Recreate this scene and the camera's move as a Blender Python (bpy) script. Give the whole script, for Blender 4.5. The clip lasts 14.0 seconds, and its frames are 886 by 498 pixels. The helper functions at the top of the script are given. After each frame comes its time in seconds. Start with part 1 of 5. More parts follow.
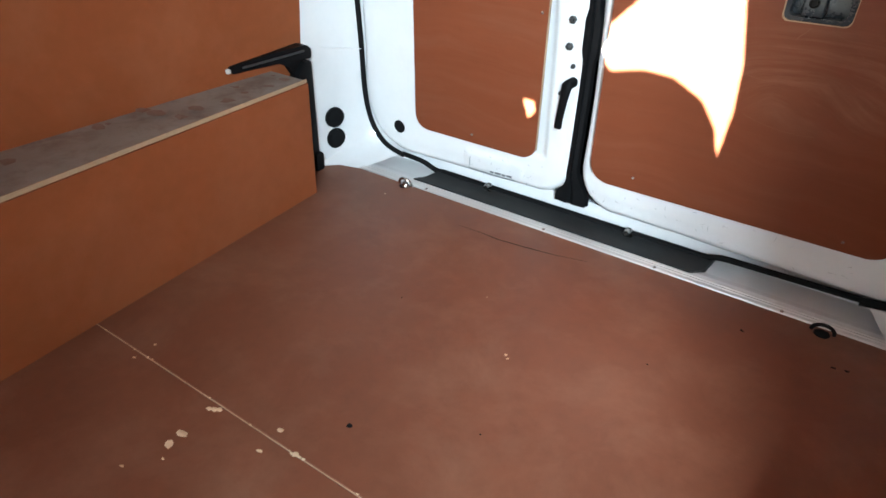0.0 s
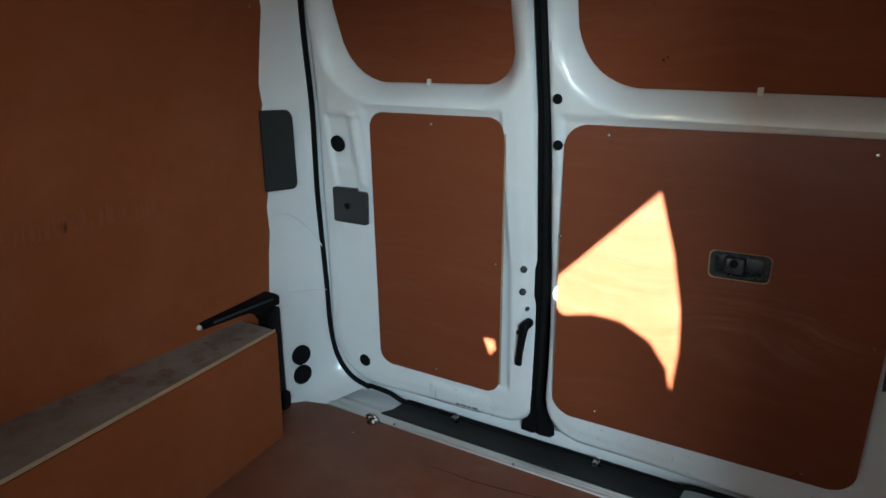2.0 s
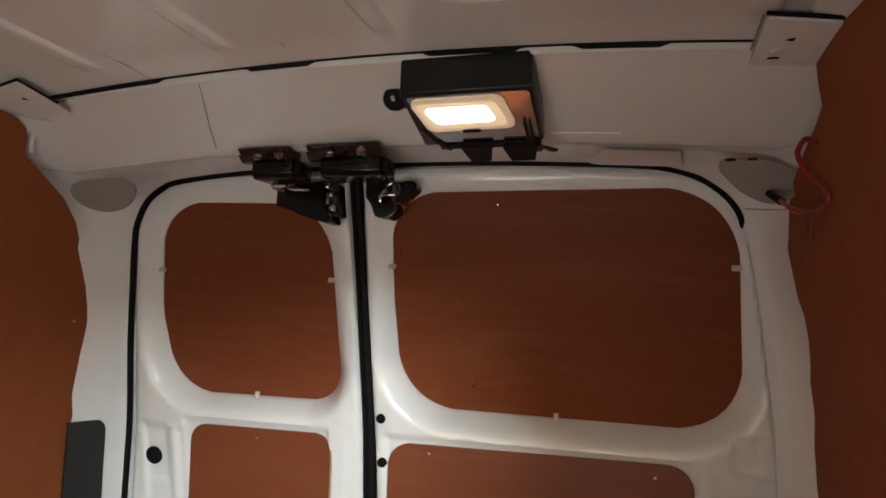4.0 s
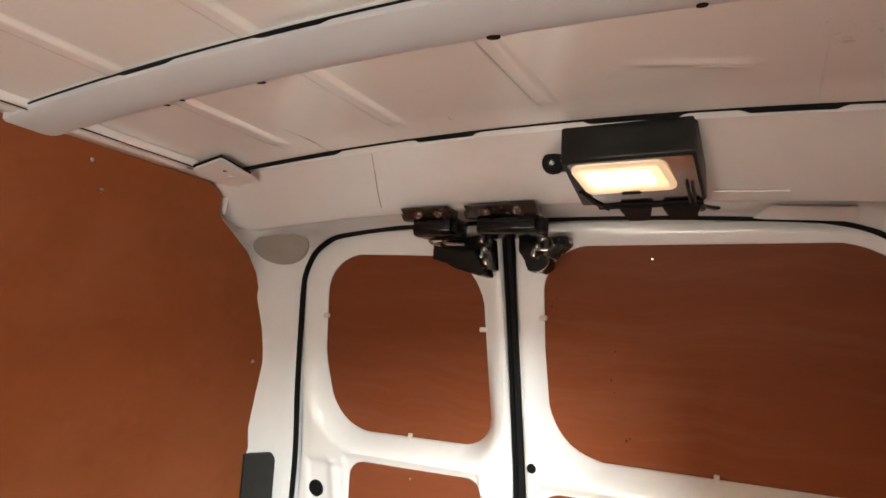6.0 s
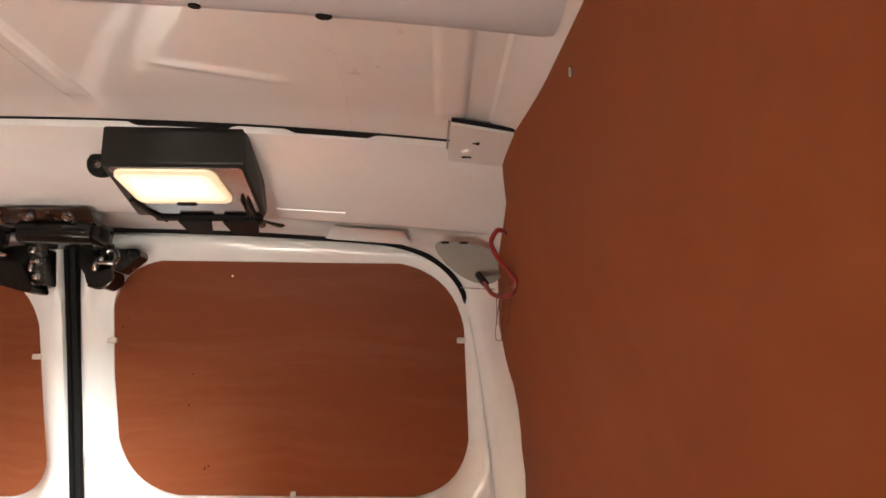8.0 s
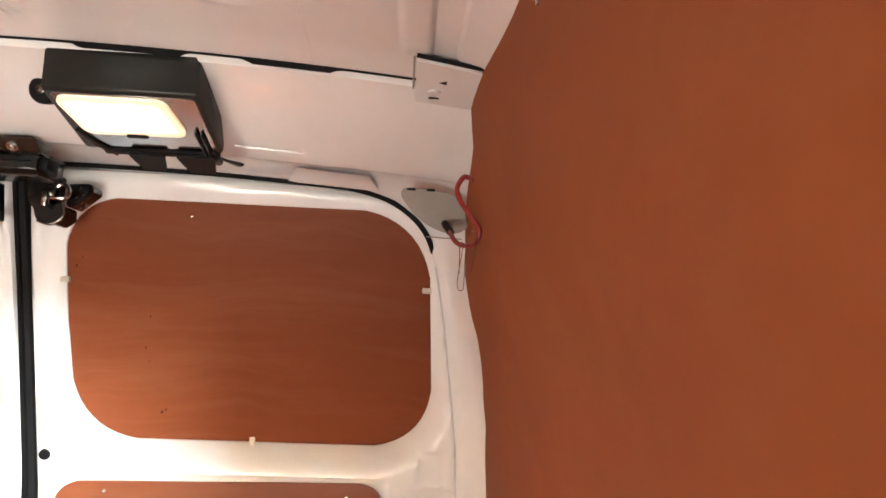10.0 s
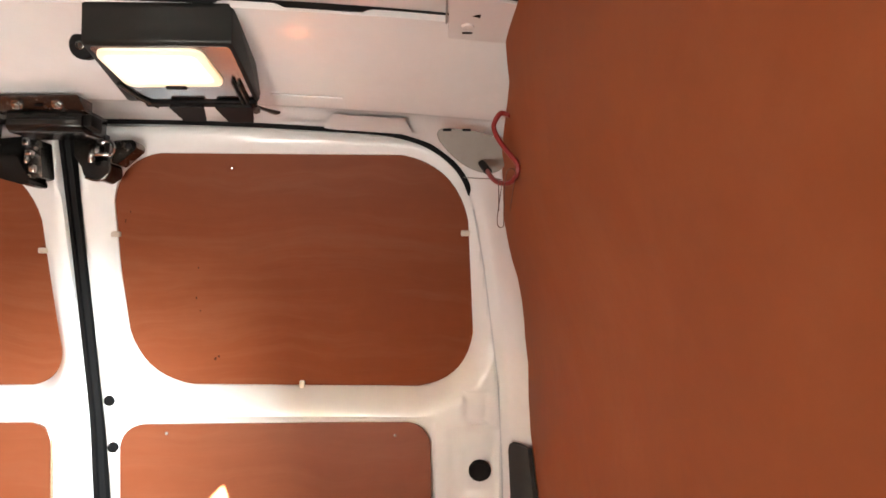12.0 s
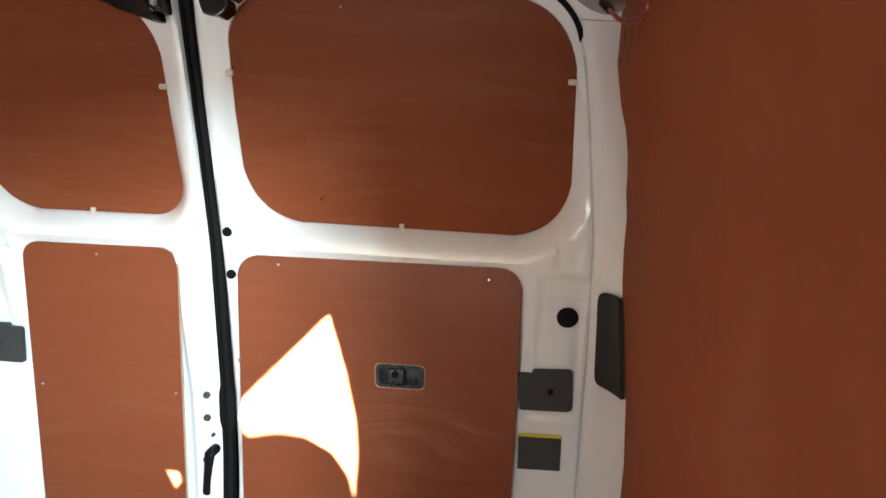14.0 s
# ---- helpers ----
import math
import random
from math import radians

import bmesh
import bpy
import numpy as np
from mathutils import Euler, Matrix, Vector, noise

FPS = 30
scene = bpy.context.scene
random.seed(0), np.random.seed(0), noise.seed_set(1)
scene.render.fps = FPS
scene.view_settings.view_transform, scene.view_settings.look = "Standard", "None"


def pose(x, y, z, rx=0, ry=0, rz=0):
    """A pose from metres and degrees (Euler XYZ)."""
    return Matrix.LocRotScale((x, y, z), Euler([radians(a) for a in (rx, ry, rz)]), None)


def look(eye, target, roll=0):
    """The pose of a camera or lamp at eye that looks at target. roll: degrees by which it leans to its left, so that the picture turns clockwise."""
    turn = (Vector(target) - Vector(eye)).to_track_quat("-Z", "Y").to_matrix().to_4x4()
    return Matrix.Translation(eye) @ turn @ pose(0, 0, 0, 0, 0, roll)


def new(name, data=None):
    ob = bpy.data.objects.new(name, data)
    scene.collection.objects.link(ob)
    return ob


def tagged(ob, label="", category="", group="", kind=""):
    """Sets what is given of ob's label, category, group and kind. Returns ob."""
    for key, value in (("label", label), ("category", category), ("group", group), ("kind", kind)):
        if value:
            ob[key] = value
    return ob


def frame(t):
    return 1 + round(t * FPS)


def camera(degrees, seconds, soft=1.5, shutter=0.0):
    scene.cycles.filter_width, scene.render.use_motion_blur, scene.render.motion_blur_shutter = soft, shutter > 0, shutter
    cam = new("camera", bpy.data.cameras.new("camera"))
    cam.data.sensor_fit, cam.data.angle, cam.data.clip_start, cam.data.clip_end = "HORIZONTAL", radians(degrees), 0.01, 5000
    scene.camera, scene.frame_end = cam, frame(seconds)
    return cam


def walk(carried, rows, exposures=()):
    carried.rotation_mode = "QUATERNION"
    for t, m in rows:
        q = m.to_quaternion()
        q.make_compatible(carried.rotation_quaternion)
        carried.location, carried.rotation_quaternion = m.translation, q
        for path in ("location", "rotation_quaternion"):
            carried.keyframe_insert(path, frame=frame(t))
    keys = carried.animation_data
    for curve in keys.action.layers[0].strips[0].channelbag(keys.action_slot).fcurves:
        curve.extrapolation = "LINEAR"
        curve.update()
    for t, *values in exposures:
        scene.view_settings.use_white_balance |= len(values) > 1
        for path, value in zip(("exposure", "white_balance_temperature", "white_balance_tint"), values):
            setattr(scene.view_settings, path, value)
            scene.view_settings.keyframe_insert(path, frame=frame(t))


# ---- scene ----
cam = camera(69.3, 14.0, soft=1.6)
PATH = [
    (0, (0.059, 0.011, 0.736), (-0.873, 1.428, -0.325), 2.2),
    (0.5, (0.051, 0.03, 0.761), (-0.787, 1.587, -0.173), 2.1),
    (1, (0.049, 0.041, 0.794), (-0.78, 1.667, -0.025), 0.9),
    (1.5, (0.046, 0.03, 0.843), (-0.839, 1.679, 0.139), -0.3),
    (2, (0.039, 0.011, 0.89), (-0.916, 1.676, 0.329), 0.7),
    (2.5, (0.063, 0.011, 0.93), (-0.795, 1.775, 0.541), 2.1),
    (3, (0.08, -0.004, 0.959), (-0.655, 1.841, 0.726), 2.4),
    (3.5, (0.089, -0.021, 0.986), (-0.548, 1.875, 1.001), 1.9),
    (4, (0.087, -0.029, 1.019), (-0.481, 1.875, 1.247), 2.1),
    (4.2, (0.086, -0.038, 1.031), (-0.484, 1.859, 1.308), 1.4),
    (6.3, (0.056, -0.087, 1.052), (-0.892, 1.648, 1.354), 3.9),
    (6.5, (0.07, -0.074, 1.052), (-0.766, 1.717, 1.355), 3.1),
    (7, (0.126, -0.046, 1.054), (-0.307, 1.877, 1.397), 2.0),
    (7.5, (0.163, -0.031, 1.057), (-0.004, 1.924, 1.445), 0.5),
    (8, (0.19, -0.019, 1.057), (0.24, 1.94, 1.458), 0.2),
    (8.5, (0.21, -0.002, 1.057), (0.334, 1.962, 1.409), 1.3),
    (8.7, (0.216, 0.002, 1.057), (0.351, 1.97, 1.387), 1.5),
    (10.8, (0.204, 0.01, 1.04), (0.285, 1.991, 1.304), 2.2),
    (11, (0.199, 0.005, 1.037), (0.265, 1.986, 1.305), 2.2),
    (11.5, (0.2, 0.005, 1.033), (0.239, 1.998, 1.198), 3.2),
    (12, (0.205, 0.006, 1.033), (0.219, 2.002, 1.15), 0.1),
    (12.5, (0.204, 0.005, 1.03), (0.211, 2.004, 1.091), -0.3),
    (13, (0.199, 0.006, 1.026), (0.19, 2.006, 1.011), 0.5),
    (13.5, (0.178, -0.001, 1.018), (0.092, 1.994, 0.915), 1.9),
    (14, (0.152, -0.016, 0.992), (-0.038, 1.954, 0.705), 2.6),
]
EXPOSURES = [(0.0, 5.15, 6000, 2), (1.0, 4.85, 6050, 1), (1.5, 4.25, 5950, -1), (2.0, 3.6, 5650, -6), (2.5, 3.12, 5400, -10), (3.0, 2.95, 5550, -10), (3.6, 3.5, 6350, -1), (4.0, 4.25, 7000, 6), (6.3, 5.15, 7400, 9), (7.0, 5.2, 7400, 10),
             (7.6, 5.48, 7400, 10), (8.5, 5.85, 7350, 10), (11.0, 6.2, 6850, 7), (13.0, 6.1, 6700, 5), (13.5, 5.95, 6450, 3), (14.0, 5.38, 6200, 0)]
walk(cam, [(t, look(eye, target, roll)) for t, eye, target, roll in PATH], EXPOSURES)

# ---------------------------------------------------------------- world and light
world = bpy.data.worlds.new("sky")
scene.world = world
world.use_nodes = True
wn = world.node_tree
sky = wn.nodes.new("ShaderNodeTexSky")
sky.sky_type = "NISHITA"
sky.sun_disc = False
SUN_WAY = Vector((0.22, 1.0, -0.22)).normalized()
sky.sun_elevation = math.asin(-SUN_WAY.z)
sky.sun_rotation = math.atan2(-SUN_WAY.x, -SUN_WAY.y)
wn.links.new(sky.outputs["Color"], wn.nodes["Background"].inputs["Color"])
wn.nodes["Background"].inputs["Strength"].default_value = 0.035
sun = new("sun", bpy.data.lights.new("sun", "SUN"))
sun.data.energy = 5.0
sun.data.angle = radians(0.3)
sun.data.color = (1.0, 0.96, 0.90)
# daylight through the open side door
day = new("side_door_daylight", bpy.data.lights.new("side_door_daylight", "AREA"))
day.data.shape = "RECTANGLE"
day.data.size, day.data.size_y = 0.20, 0.12
day.data.energy = 0.72
day.data.spread = radians(86)
day.data.color = (0.80, 0.91, 1.0)
day.matrix_world = look((0.68, -0.90, 1.28), (-0.60, 1.10, 0.45))
# added fill lamp at the front wall; no source is known there
front_fill = new("added_front_fill", bpy.data.lights.new("added_front_fill", "AREA"))
front_fill.data.shape = "RECTANGLE"
front_fill.data.size, front_fill.data.size_y = 0.90, 0.34
front_fill.data.energy = 0.34
front_fill.data.color = (1.0, 0.955, 0.91)
front_fill.matrix_world = look((-0.30, -0.885, 0.47), (-0.24, 1.0, 0.70))
sun.matrix_world = look((0, 0, 4), Vector((0, 0, 4)) + SUN_WAY)


# ---------------------------------------------------------------- materials
def material(name, base, rough=0.5, metal=0.0, coat=0.0, tint=None, scale=(8, 8, 8), spread=0.5, fine=60.0, bump=0.0,
             rough_spread=0.08, coat_ior=1.5, emit=None, spec=0.5, dust=None, haze_at=None, wave=0.0):
    """A procedural surface: two base colours mixed by a broad and a fine noise, with uneven gloss and fine relief."""
    m = bpy.data.materials.new(name)
    m.use_nodes = True
    n, link = m.node_tree.nodes, m.node_tree.links.new
    b = n["Principled BSDF"]
    b.inputs["Metallic"].default_value = metal
    b.inputs["Specular IOR Level"].default_value = spec
    b.inputs["Coat Weight"].default_value = coat
    b.inputs["Coat Roughness"].default_value = 0.035
    b.inputs["Coat IOR"].default_value = coat_ior
    co = n.new("ShaderNodeTexCoord")
    mp = n.new("ShaderNodeMapping")
    mp.inputs["Scale"].default_value = scale
    if wave:
        bend = n.new("ShaderNodeTexNoise")
        bend.inputs["Scale"].default_value, bend.inputs["Detail"].default_value = 3.6, 2.5
        link(co.outputs["Object"], bend.inputs["Vector"])
        shift = n.new("ShaderNodeVectorMath")
        shift.operation = "MULTIPLY_ADD"
        shift.inputs[1].default_value = (wave, wave, wave)
        link(bend.outputs["Color"], shift.inputs[0])
        link(co.outputs["Object"], shift.inputs[2])
        bent = shift.outputs["Vector"]
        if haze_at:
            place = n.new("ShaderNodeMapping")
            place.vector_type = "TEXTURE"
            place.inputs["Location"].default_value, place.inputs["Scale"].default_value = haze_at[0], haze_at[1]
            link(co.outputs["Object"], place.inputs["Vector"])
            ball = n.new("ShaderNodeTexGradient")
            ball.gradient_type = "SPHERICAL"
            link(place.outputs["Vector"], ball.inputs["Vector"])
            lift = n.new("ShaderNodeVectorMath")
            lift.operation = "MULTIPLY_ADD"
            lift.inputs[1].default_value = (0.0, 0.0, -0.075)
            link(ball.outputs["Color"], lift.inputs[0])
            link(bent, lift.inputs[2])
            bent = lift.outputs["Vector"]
        link(bent, mp.inputs["Vector"])
    else:
        link(co.outputs["Object"], mp.inputs["Vector"])
    broad = n.new("ShaderNodeTexNoise")
    broad.inputs["Scale"].default_value = 1.0
    broad.inputs["Detail"].default_value = 7.0
    broad.inputs["Roughness"].default_value = 0.62
    broad.inputs["Distortion"].default_value = 0.2
    link(mp.outputs["Vector"], broad.inputs["Vector"])
    small = n.new("ShaderNodeTexNoise")
    small.inputs["Scale"].default_value = fine
    small.inputs["Detail"].default_value = 5.0
    link(co.outputs["Object"], small.inputs["Vector"])
    mixn = n.new("ShaderNodeMix")
    mixn.data_type = "FLOAT"
    mixn.inputs[0].default_value = 0.3
    link(broad.outputs["Fac"], mixn.inputs[2])
    link(small.outputs["Fac"], mixn.inputs[3])
    ramp = n.new("ShaderNodeMapRange")
    ramp.inputs["From Min"].default_value = 0.5 - spread * 0.5
    ramp.inputs["From Max"].default_value = 0.5 + spread * 0.5
    link(mixn.outputs[0], ramp.inputs["Value"])
    mix = n.new("ShaderNodeMix")
    mix.data_type = "RGBA"
    mix.inputs[6].default_value = (*base, 1)
    mix.inputs[7].default_value = (*(tint or base), 1)
    link(ramp.outputs["Result"], mix.inputs[0])
    colour = mix.outputs[2]
    if dust:
        haze = n.new("ShaderNodeTexNoise")
        haze.inputs["Scale"].default_value = dust[2]
        haze.inputs["Detail"].default_value = 9.0
        haze.inputs["Roughness"].default_value = 0.68
        haze.inputs["Distortion"].default_value = 0.25
        link((mp.outputs["Vector"] if len(dust) > 3 else co.outputs["Object"]), haze.inputs["Vector"])
        cut = n.new("ShaderNodeMapRange")
        cut.inputs["From Min"].default_value, cut.inputs["From Max"].default_value = 0.47, 0.72
        cut.inputs["To Max"].default_value = dust[1]
        link(haze.outputs["Fac"], cut.inputs["Value"])
        over = n.new("ShaderNodeMix")
        over.data_type = "RGBA"
        over.inputs[7].default_value = (*dust[0], 1)
        link(cut.outputs["Result"], over.inputs[0])
        link(colour, over.inputs[6])
        colour = over.outputs[2]
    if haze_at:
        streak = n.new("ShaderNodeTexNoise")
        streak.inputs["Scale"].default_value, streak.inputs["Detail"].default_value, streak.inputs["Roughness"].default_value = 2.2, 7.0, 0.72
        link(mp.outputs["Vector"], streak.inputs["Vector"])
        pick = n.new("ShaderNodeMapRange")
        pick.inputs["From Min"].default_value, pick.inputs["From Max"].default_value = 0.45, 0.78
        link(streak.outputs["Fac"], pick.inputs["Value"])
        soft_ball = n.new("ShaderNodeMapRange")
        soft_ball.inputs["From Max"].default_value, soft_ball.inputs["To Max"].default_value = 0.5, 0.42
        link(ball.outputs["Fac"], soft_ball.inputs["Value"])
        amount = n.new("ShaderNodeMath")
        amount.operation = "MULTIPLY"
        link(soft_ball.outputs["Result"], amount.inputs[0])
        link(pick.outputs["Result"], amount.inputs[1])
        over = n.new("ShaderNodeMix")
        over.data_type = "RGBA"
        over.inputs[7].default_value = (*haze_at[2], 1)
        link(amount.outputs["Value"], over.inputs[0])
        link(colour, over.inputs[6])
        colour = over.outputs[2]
    link(colour, b.inputs["Base Color"])
    rr = n.new("ShaderNodeMapRange")
    rr.inputs["To Min"].default_value = max(0.02, rough - rough_spread)
    rr.inputs["To Max"].default_value = rough + rough_spread
    link(mixn.outputs[0], rr.inputs["Value"])
    link(rr.outputs["Result"], b.inputs["Roughness"])
    if bump:
        bp = n.new("ShaderNodeBump")
        bp.inputs["Strength"].default_value = 0.5
        bp.inputs["Distance"].default_value = bump
        link(mixn.outputs[0], bp.inputs["Height"])
        link(bp.outputs["Normal"], b.inputs["Normal"])
    if emit:
        b.inputs["Emission Color"].default_value = (*emit[0], 1)
        b.inputs["Emission Strength"].default_value = emit[1]
    return m


PLY_A, PLY_B = (0.140, 0.036, 0.0145), (0.195, 0.055, 0.0235)
PLY_GRAIN = dict(dust=((0.25, 0.125, 0.075), 0.16, 1.6, "streaks"), tint=PLY_B, scale=(1.9, 1.9, 26), spread=0.92, fine=38, bump=0.0004, rough_spread=0.1, wave=0.11)
PLY = material("film_faced_plywood", PLY_A, 0.46, spec=0.09, **PLY_GRAIN)
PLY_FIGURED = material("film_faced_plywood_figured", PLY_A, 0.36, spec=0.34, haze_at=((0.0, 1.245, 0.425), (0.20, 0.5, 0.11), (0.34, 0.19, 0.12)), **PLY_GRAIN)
PLY_WALL = material("film_faced_plywood_wall", (0.208, 0.058, 0.0205), 0.66, spec=0.12, dust=((0.30, 0.115, 0.056), 0.34, 4.5), tint=(0.262, 0.078, 0.0275), scale=(6, 5, 11), spread=0.5, fine=40, wave=0.25, bump=0.0012, rough_spread=0.1)
PLY_FLOOR = material("film_faced_plywood_floor", (0.125, 0.041, 0.020), 0.5, spec=0.45, dust=((0.25, 0.125, 0.075), 0.45, 5.0), tint=(0.17, 0.06, 0.03), scale=(7, 5, 5), spread=0.36, fine=45, bump=0.0006, rough_spread=0.12)
PLY_TOP = material("worn_grey_plywood", (0.27, 0.23, 0.195), 0.5, dust=((0.10, 0.045, 0.03), 0.9, 11.0), tint=(0.22, 0.17, 0.135), scale=(9, 3, 9), spread=0.35, fine=30, bump=0.0008)
PLY_EDGE = material("bare_plywood_edge", (0.30, 0.2, 0.12), 0.7, tint=(0.42, 0.3, 0.19), scale=(20, 20, 200), spread=0.4, fine=120, bump=0.0005)
CHIP = material("bare_wood_chip", (0.5, 0.33, 0.2), 0.75, tint=(0.6, 0.45, 0.3), scale=(60, 60, 60), fine=200)
PAINT = material("white_body_paint", (0.68, 0.69, 0.70), 0.3, dust=((0.5, 0.47, 0.44), 0.2, 5.0), coat=0.6, tint=(0.74, 0.74, 0.74), scale=(6, 6, 6), spread=0.6, fine=90, bump=0.0002, rough_spread=0.05)
ROOF_PAINT = material("white_roof_paint", (0.70, 0.69, 0.68), 0.3, coat=1.0, coat_ior=1.75, tint=(0.78, 0.77, 0.76), scale=(4, 4, 4), spread=0.6, fine=70, bump=0.0004)
PRIMER = material("grey_white_primer", (0.47, 0.49, 0.53), 0.5, tint=(0.53, 0.545, 0.57), scale=(7, 7, 7), fine=80, bump=0.0003)
RUBBER = material("black_rubber", (0.0045, 0.0045, 0.005), 0.65, spec=0.09, tint=(0.008, 0.008, 0.0085), scale=(30, 30, 30), fine=150, bump=0.0004)
GREY_RUBBER = material("dark_grey_rubber", (0.016, 0.017, 0.017), 0.6, spec=0.3, dust=((0.03, 0.03, 0.03), 0.6, 40.0), tint=(0.024, 0.025, 0.025), scale=(30, 30, 30), fine=180, bump=0.0006)
PLASTIC = material("black_plastic", (0.0035, 0.0035, 0.004), 0.5, spec=0.09, tint=(0.007, 0.007, 0.0075), scale=(20, 20, 20), fine=220, bump=0.0003)
LAMP_PLASTIC = material("black_lamp_plastic", (0.010, 0.0105, 0.010), 0.3, spec=0.22, tint=(0.015, 0.015, 0.014), scale=(20, 20, 20), fine=260, bump=0.0002)
GREY_PLASTIC = material("dark_grey_plastic", (0.030, 0.031, 0.032), 0.5, spec=0.35, tint=(0.042, 0.042, 0.042), scale=(20, 20, 20), fine=240, bump=0.0003)
GLOSS = material("glossy_black_plastic", (0.004, 0.004, 0.0038), 0.2, spec=0.28, tint=(0.009, 0.009, 0.0085), scale=(20, 20, 20), fine=200, bump=0.0003)
LAMP_UNDER = material("polished_grey_plastic", (0.18, 0.18, 0.19), 0.2, metal=1.0, tint=(0.22, 0.22, 0.22), scale=(20, 20, 20), fine=260, rough_spread=0.04)
COVER_GREY = material("mid_grey_plastic", (0.22, 0.20, 0.18), 0.5, tint=(0.27, 0.25, 0.23), scale=(18, 18, 18), fine=200, bump=0.0003)
HANDLE_BLUE = material("blue_black_plastic", (0.018, 0.024, 0.030), 0.28, tint=(0.028, 0.035, 0.042), scale=(20, 20, 20), fine=200, bump=0.0002)
ALU = material("brushed_aluminium", (0.62, 0.62, 0.62), 0.38, metal=0.75, tint=(0.75, 0.74, 0.72), scale=(2, 160, 160), spread=0.5, fine=120, bump=0.0002)
STEEL = material("zinc_plated_steel", (0.05, 0.049, 0.047), 0.26, metal=1.0, tint=(0.17, 0.165, 0.155), scale=(30, 30, 30), fine=150, bump=0.0003)
CHROME = material("bright_chrome", (0.34, 0.33, 0.32), 0.22, metal=1.0, tint=(0.55, 0.54, 0.52), scale=(30, 30, 30), fine=100)
SCREW = material("pale_screw_head", (0.50, 0.48, 0.45), 0.25, metal=0.8, tint=(0.75, 0.73, 0.7), scale=(60, 60, 60), fine=200)
CLIP = material("translucent_white_clip", (0.48, 0.43, 0.38), 0.35, tint=(0.62, 0.57, 0.52), scale=(60, 60, 60), fine=200)
RED = material("red_cable_sheath", (0.20, 0.012, 0.012), 0.35, tint=(0.27, 0.018, 0.016), scale=(40, 40, 40), fine=200)
STICKER = material("dark_printed_sticker", (0.03, 0.032, 0.035), 0.4, tint=(0.045, 0.046, 0.048), scale=(40, 40, 40), fine=150)
YELLOW = material("yellow_print", (0.55, 0.5, 0.03), 0.4, tint=(0.62, 0.56, 0.05), scale=(40, 40, 40), fine=150)
STENCIL = material("faint_grey_print", (0.08, 0.085, 0.09), 0.4, tint=(0.2, 0.2, 0.21), scale=(60, 60, 60), fine=200)
LENS = material("lit_lamp_lens", (0.9, 0.85, 0.75), 0.3, tint=(0.9, 0.86, 0.78), emit=((1.0, 0.80, 0.58), 0.4))
LENS_MID = material("glowing_lens_border", (0.88, 0.82, 0.72), 0.35, tint=(0.9, 0.84, 0.75), emit=((1.0, 0.72, 0.42), 0.026))
LENS_RIM = material("frosted_lens_rim", (0.85, 0.78, 0.68), 0.35, tint=(0.88, 0.82, 0.72), emit=((1.0, 0.66, 0.36), 0.0095))
DUSTY = material("dry_dust", (0.228, 0.074, 0.033), 0.8, spec=0.08, tint=(0.27, 0.10, 0.05), scale=(30, 30, 30), fine=150)
SCUFF = material("pale_scratch", (0.20, 0.085, 0.048), 0.6, spec=0.15, tint=(0.25, 0.12, 0.075), scale=(30, 30, 30), fine=150)
BARE = material("worn_reddish_ply", (0.16, 0.075, 0.05), 0.6, tint=(0.23, 0.15, 0.115), scale=(40, 40, 40), spread=0.5, fine=120)
RESIN = material("dark_resin", (0.05, 0.012, 0.006), 0.6, spec=0.08, tint=(0.07, 0.018, 0.009), scale=(60, 60, 60), fine=200)
CONCRETE = material("pale_concrete", (0.36, 0.35, 0.34), 0.85, tint=(0.45, 0.44, 0.42), scale=(0.7, 0.7, 0.7), fine=12, bump=0.004)


# ---------------------------------------------------------------- building helpers
def part(name, bm, mat, parent=None, label="", smooth=True, mats=()):
    """One mesh object from a bmesh, under a thing or a part."""
    bmesh.ops.recalc_face_normals(bm, faces=bm.faces)
    me = bpy.data.meshes.new(name)
    bm.to_mesh(me)
    bm.free()
    for m in (mat, *mats):
        me.materials.append(m)
    ob = new(name, me)
    if smooth:
        me.polygons.foreach_set("use_smooth", [True] * len(me.polygons))
        me.set_sharp_from_angle(angle=radians(38))
    ob.parent = parent
    if label:
        ob["label"] = label
    return ob


def thing(name, label, category, kind="", group=""):
    return tagged(new(name), label, category, group, kind)


def structure(name, bm, mat, label, category, smooth=True):
    return tagged(part(name, bm, mat, smooth=smooth), label, category, kind="structure")


def rounded(corners, radii, n=7):
    """A polygon with rounded corners, as a list of (x, z)."""
    out, k = [], len(corners)
    if isinstance(radii, (int, float)):
        radii = [radii] * k
    for i, r in enumerate(radii):
        p = Vector(corners[i])
        a, b = (Vector(corners[i - 1]) - p), (Vector(corners[(i + 1) % k]) - p)
        la, lb = a.length, b.length
        a.normalize(), b.normalize()
        half = a.angle(b) / 2
        cut = min(r / math.tan(half), 0.49 * la, 0.49 * lb)
        p0, p1 = p + a * cut, p + b * cut
        for j in range(n + 1):
            s = j / n
            out.append(tuple((1 - s) ** 2 * p0 + 2 * s * (1 - s) * (p * 0.72 + (p0 + p1) * 0.14) + s * s * p1))
    return out


def loop_distance(points, loop):
    """The distance of each (x, z) point from a closed loop."""
    a = np.array(loop)
    b = np.roll(a, -1, 0)
    d = b - a
    len2 = (d * d).sum(1) + 1e-12
    best = np.full(len(points), 9.0)
    for p0, dd, l2 in zip(a, d, len2):
        s = np.clip(((points - p0) @ dd) / l2, 0, 1)
        best = np.minimum(best, np.linalg.norm(points - p0 - s[:, None] * dd, axis=1))
    return best


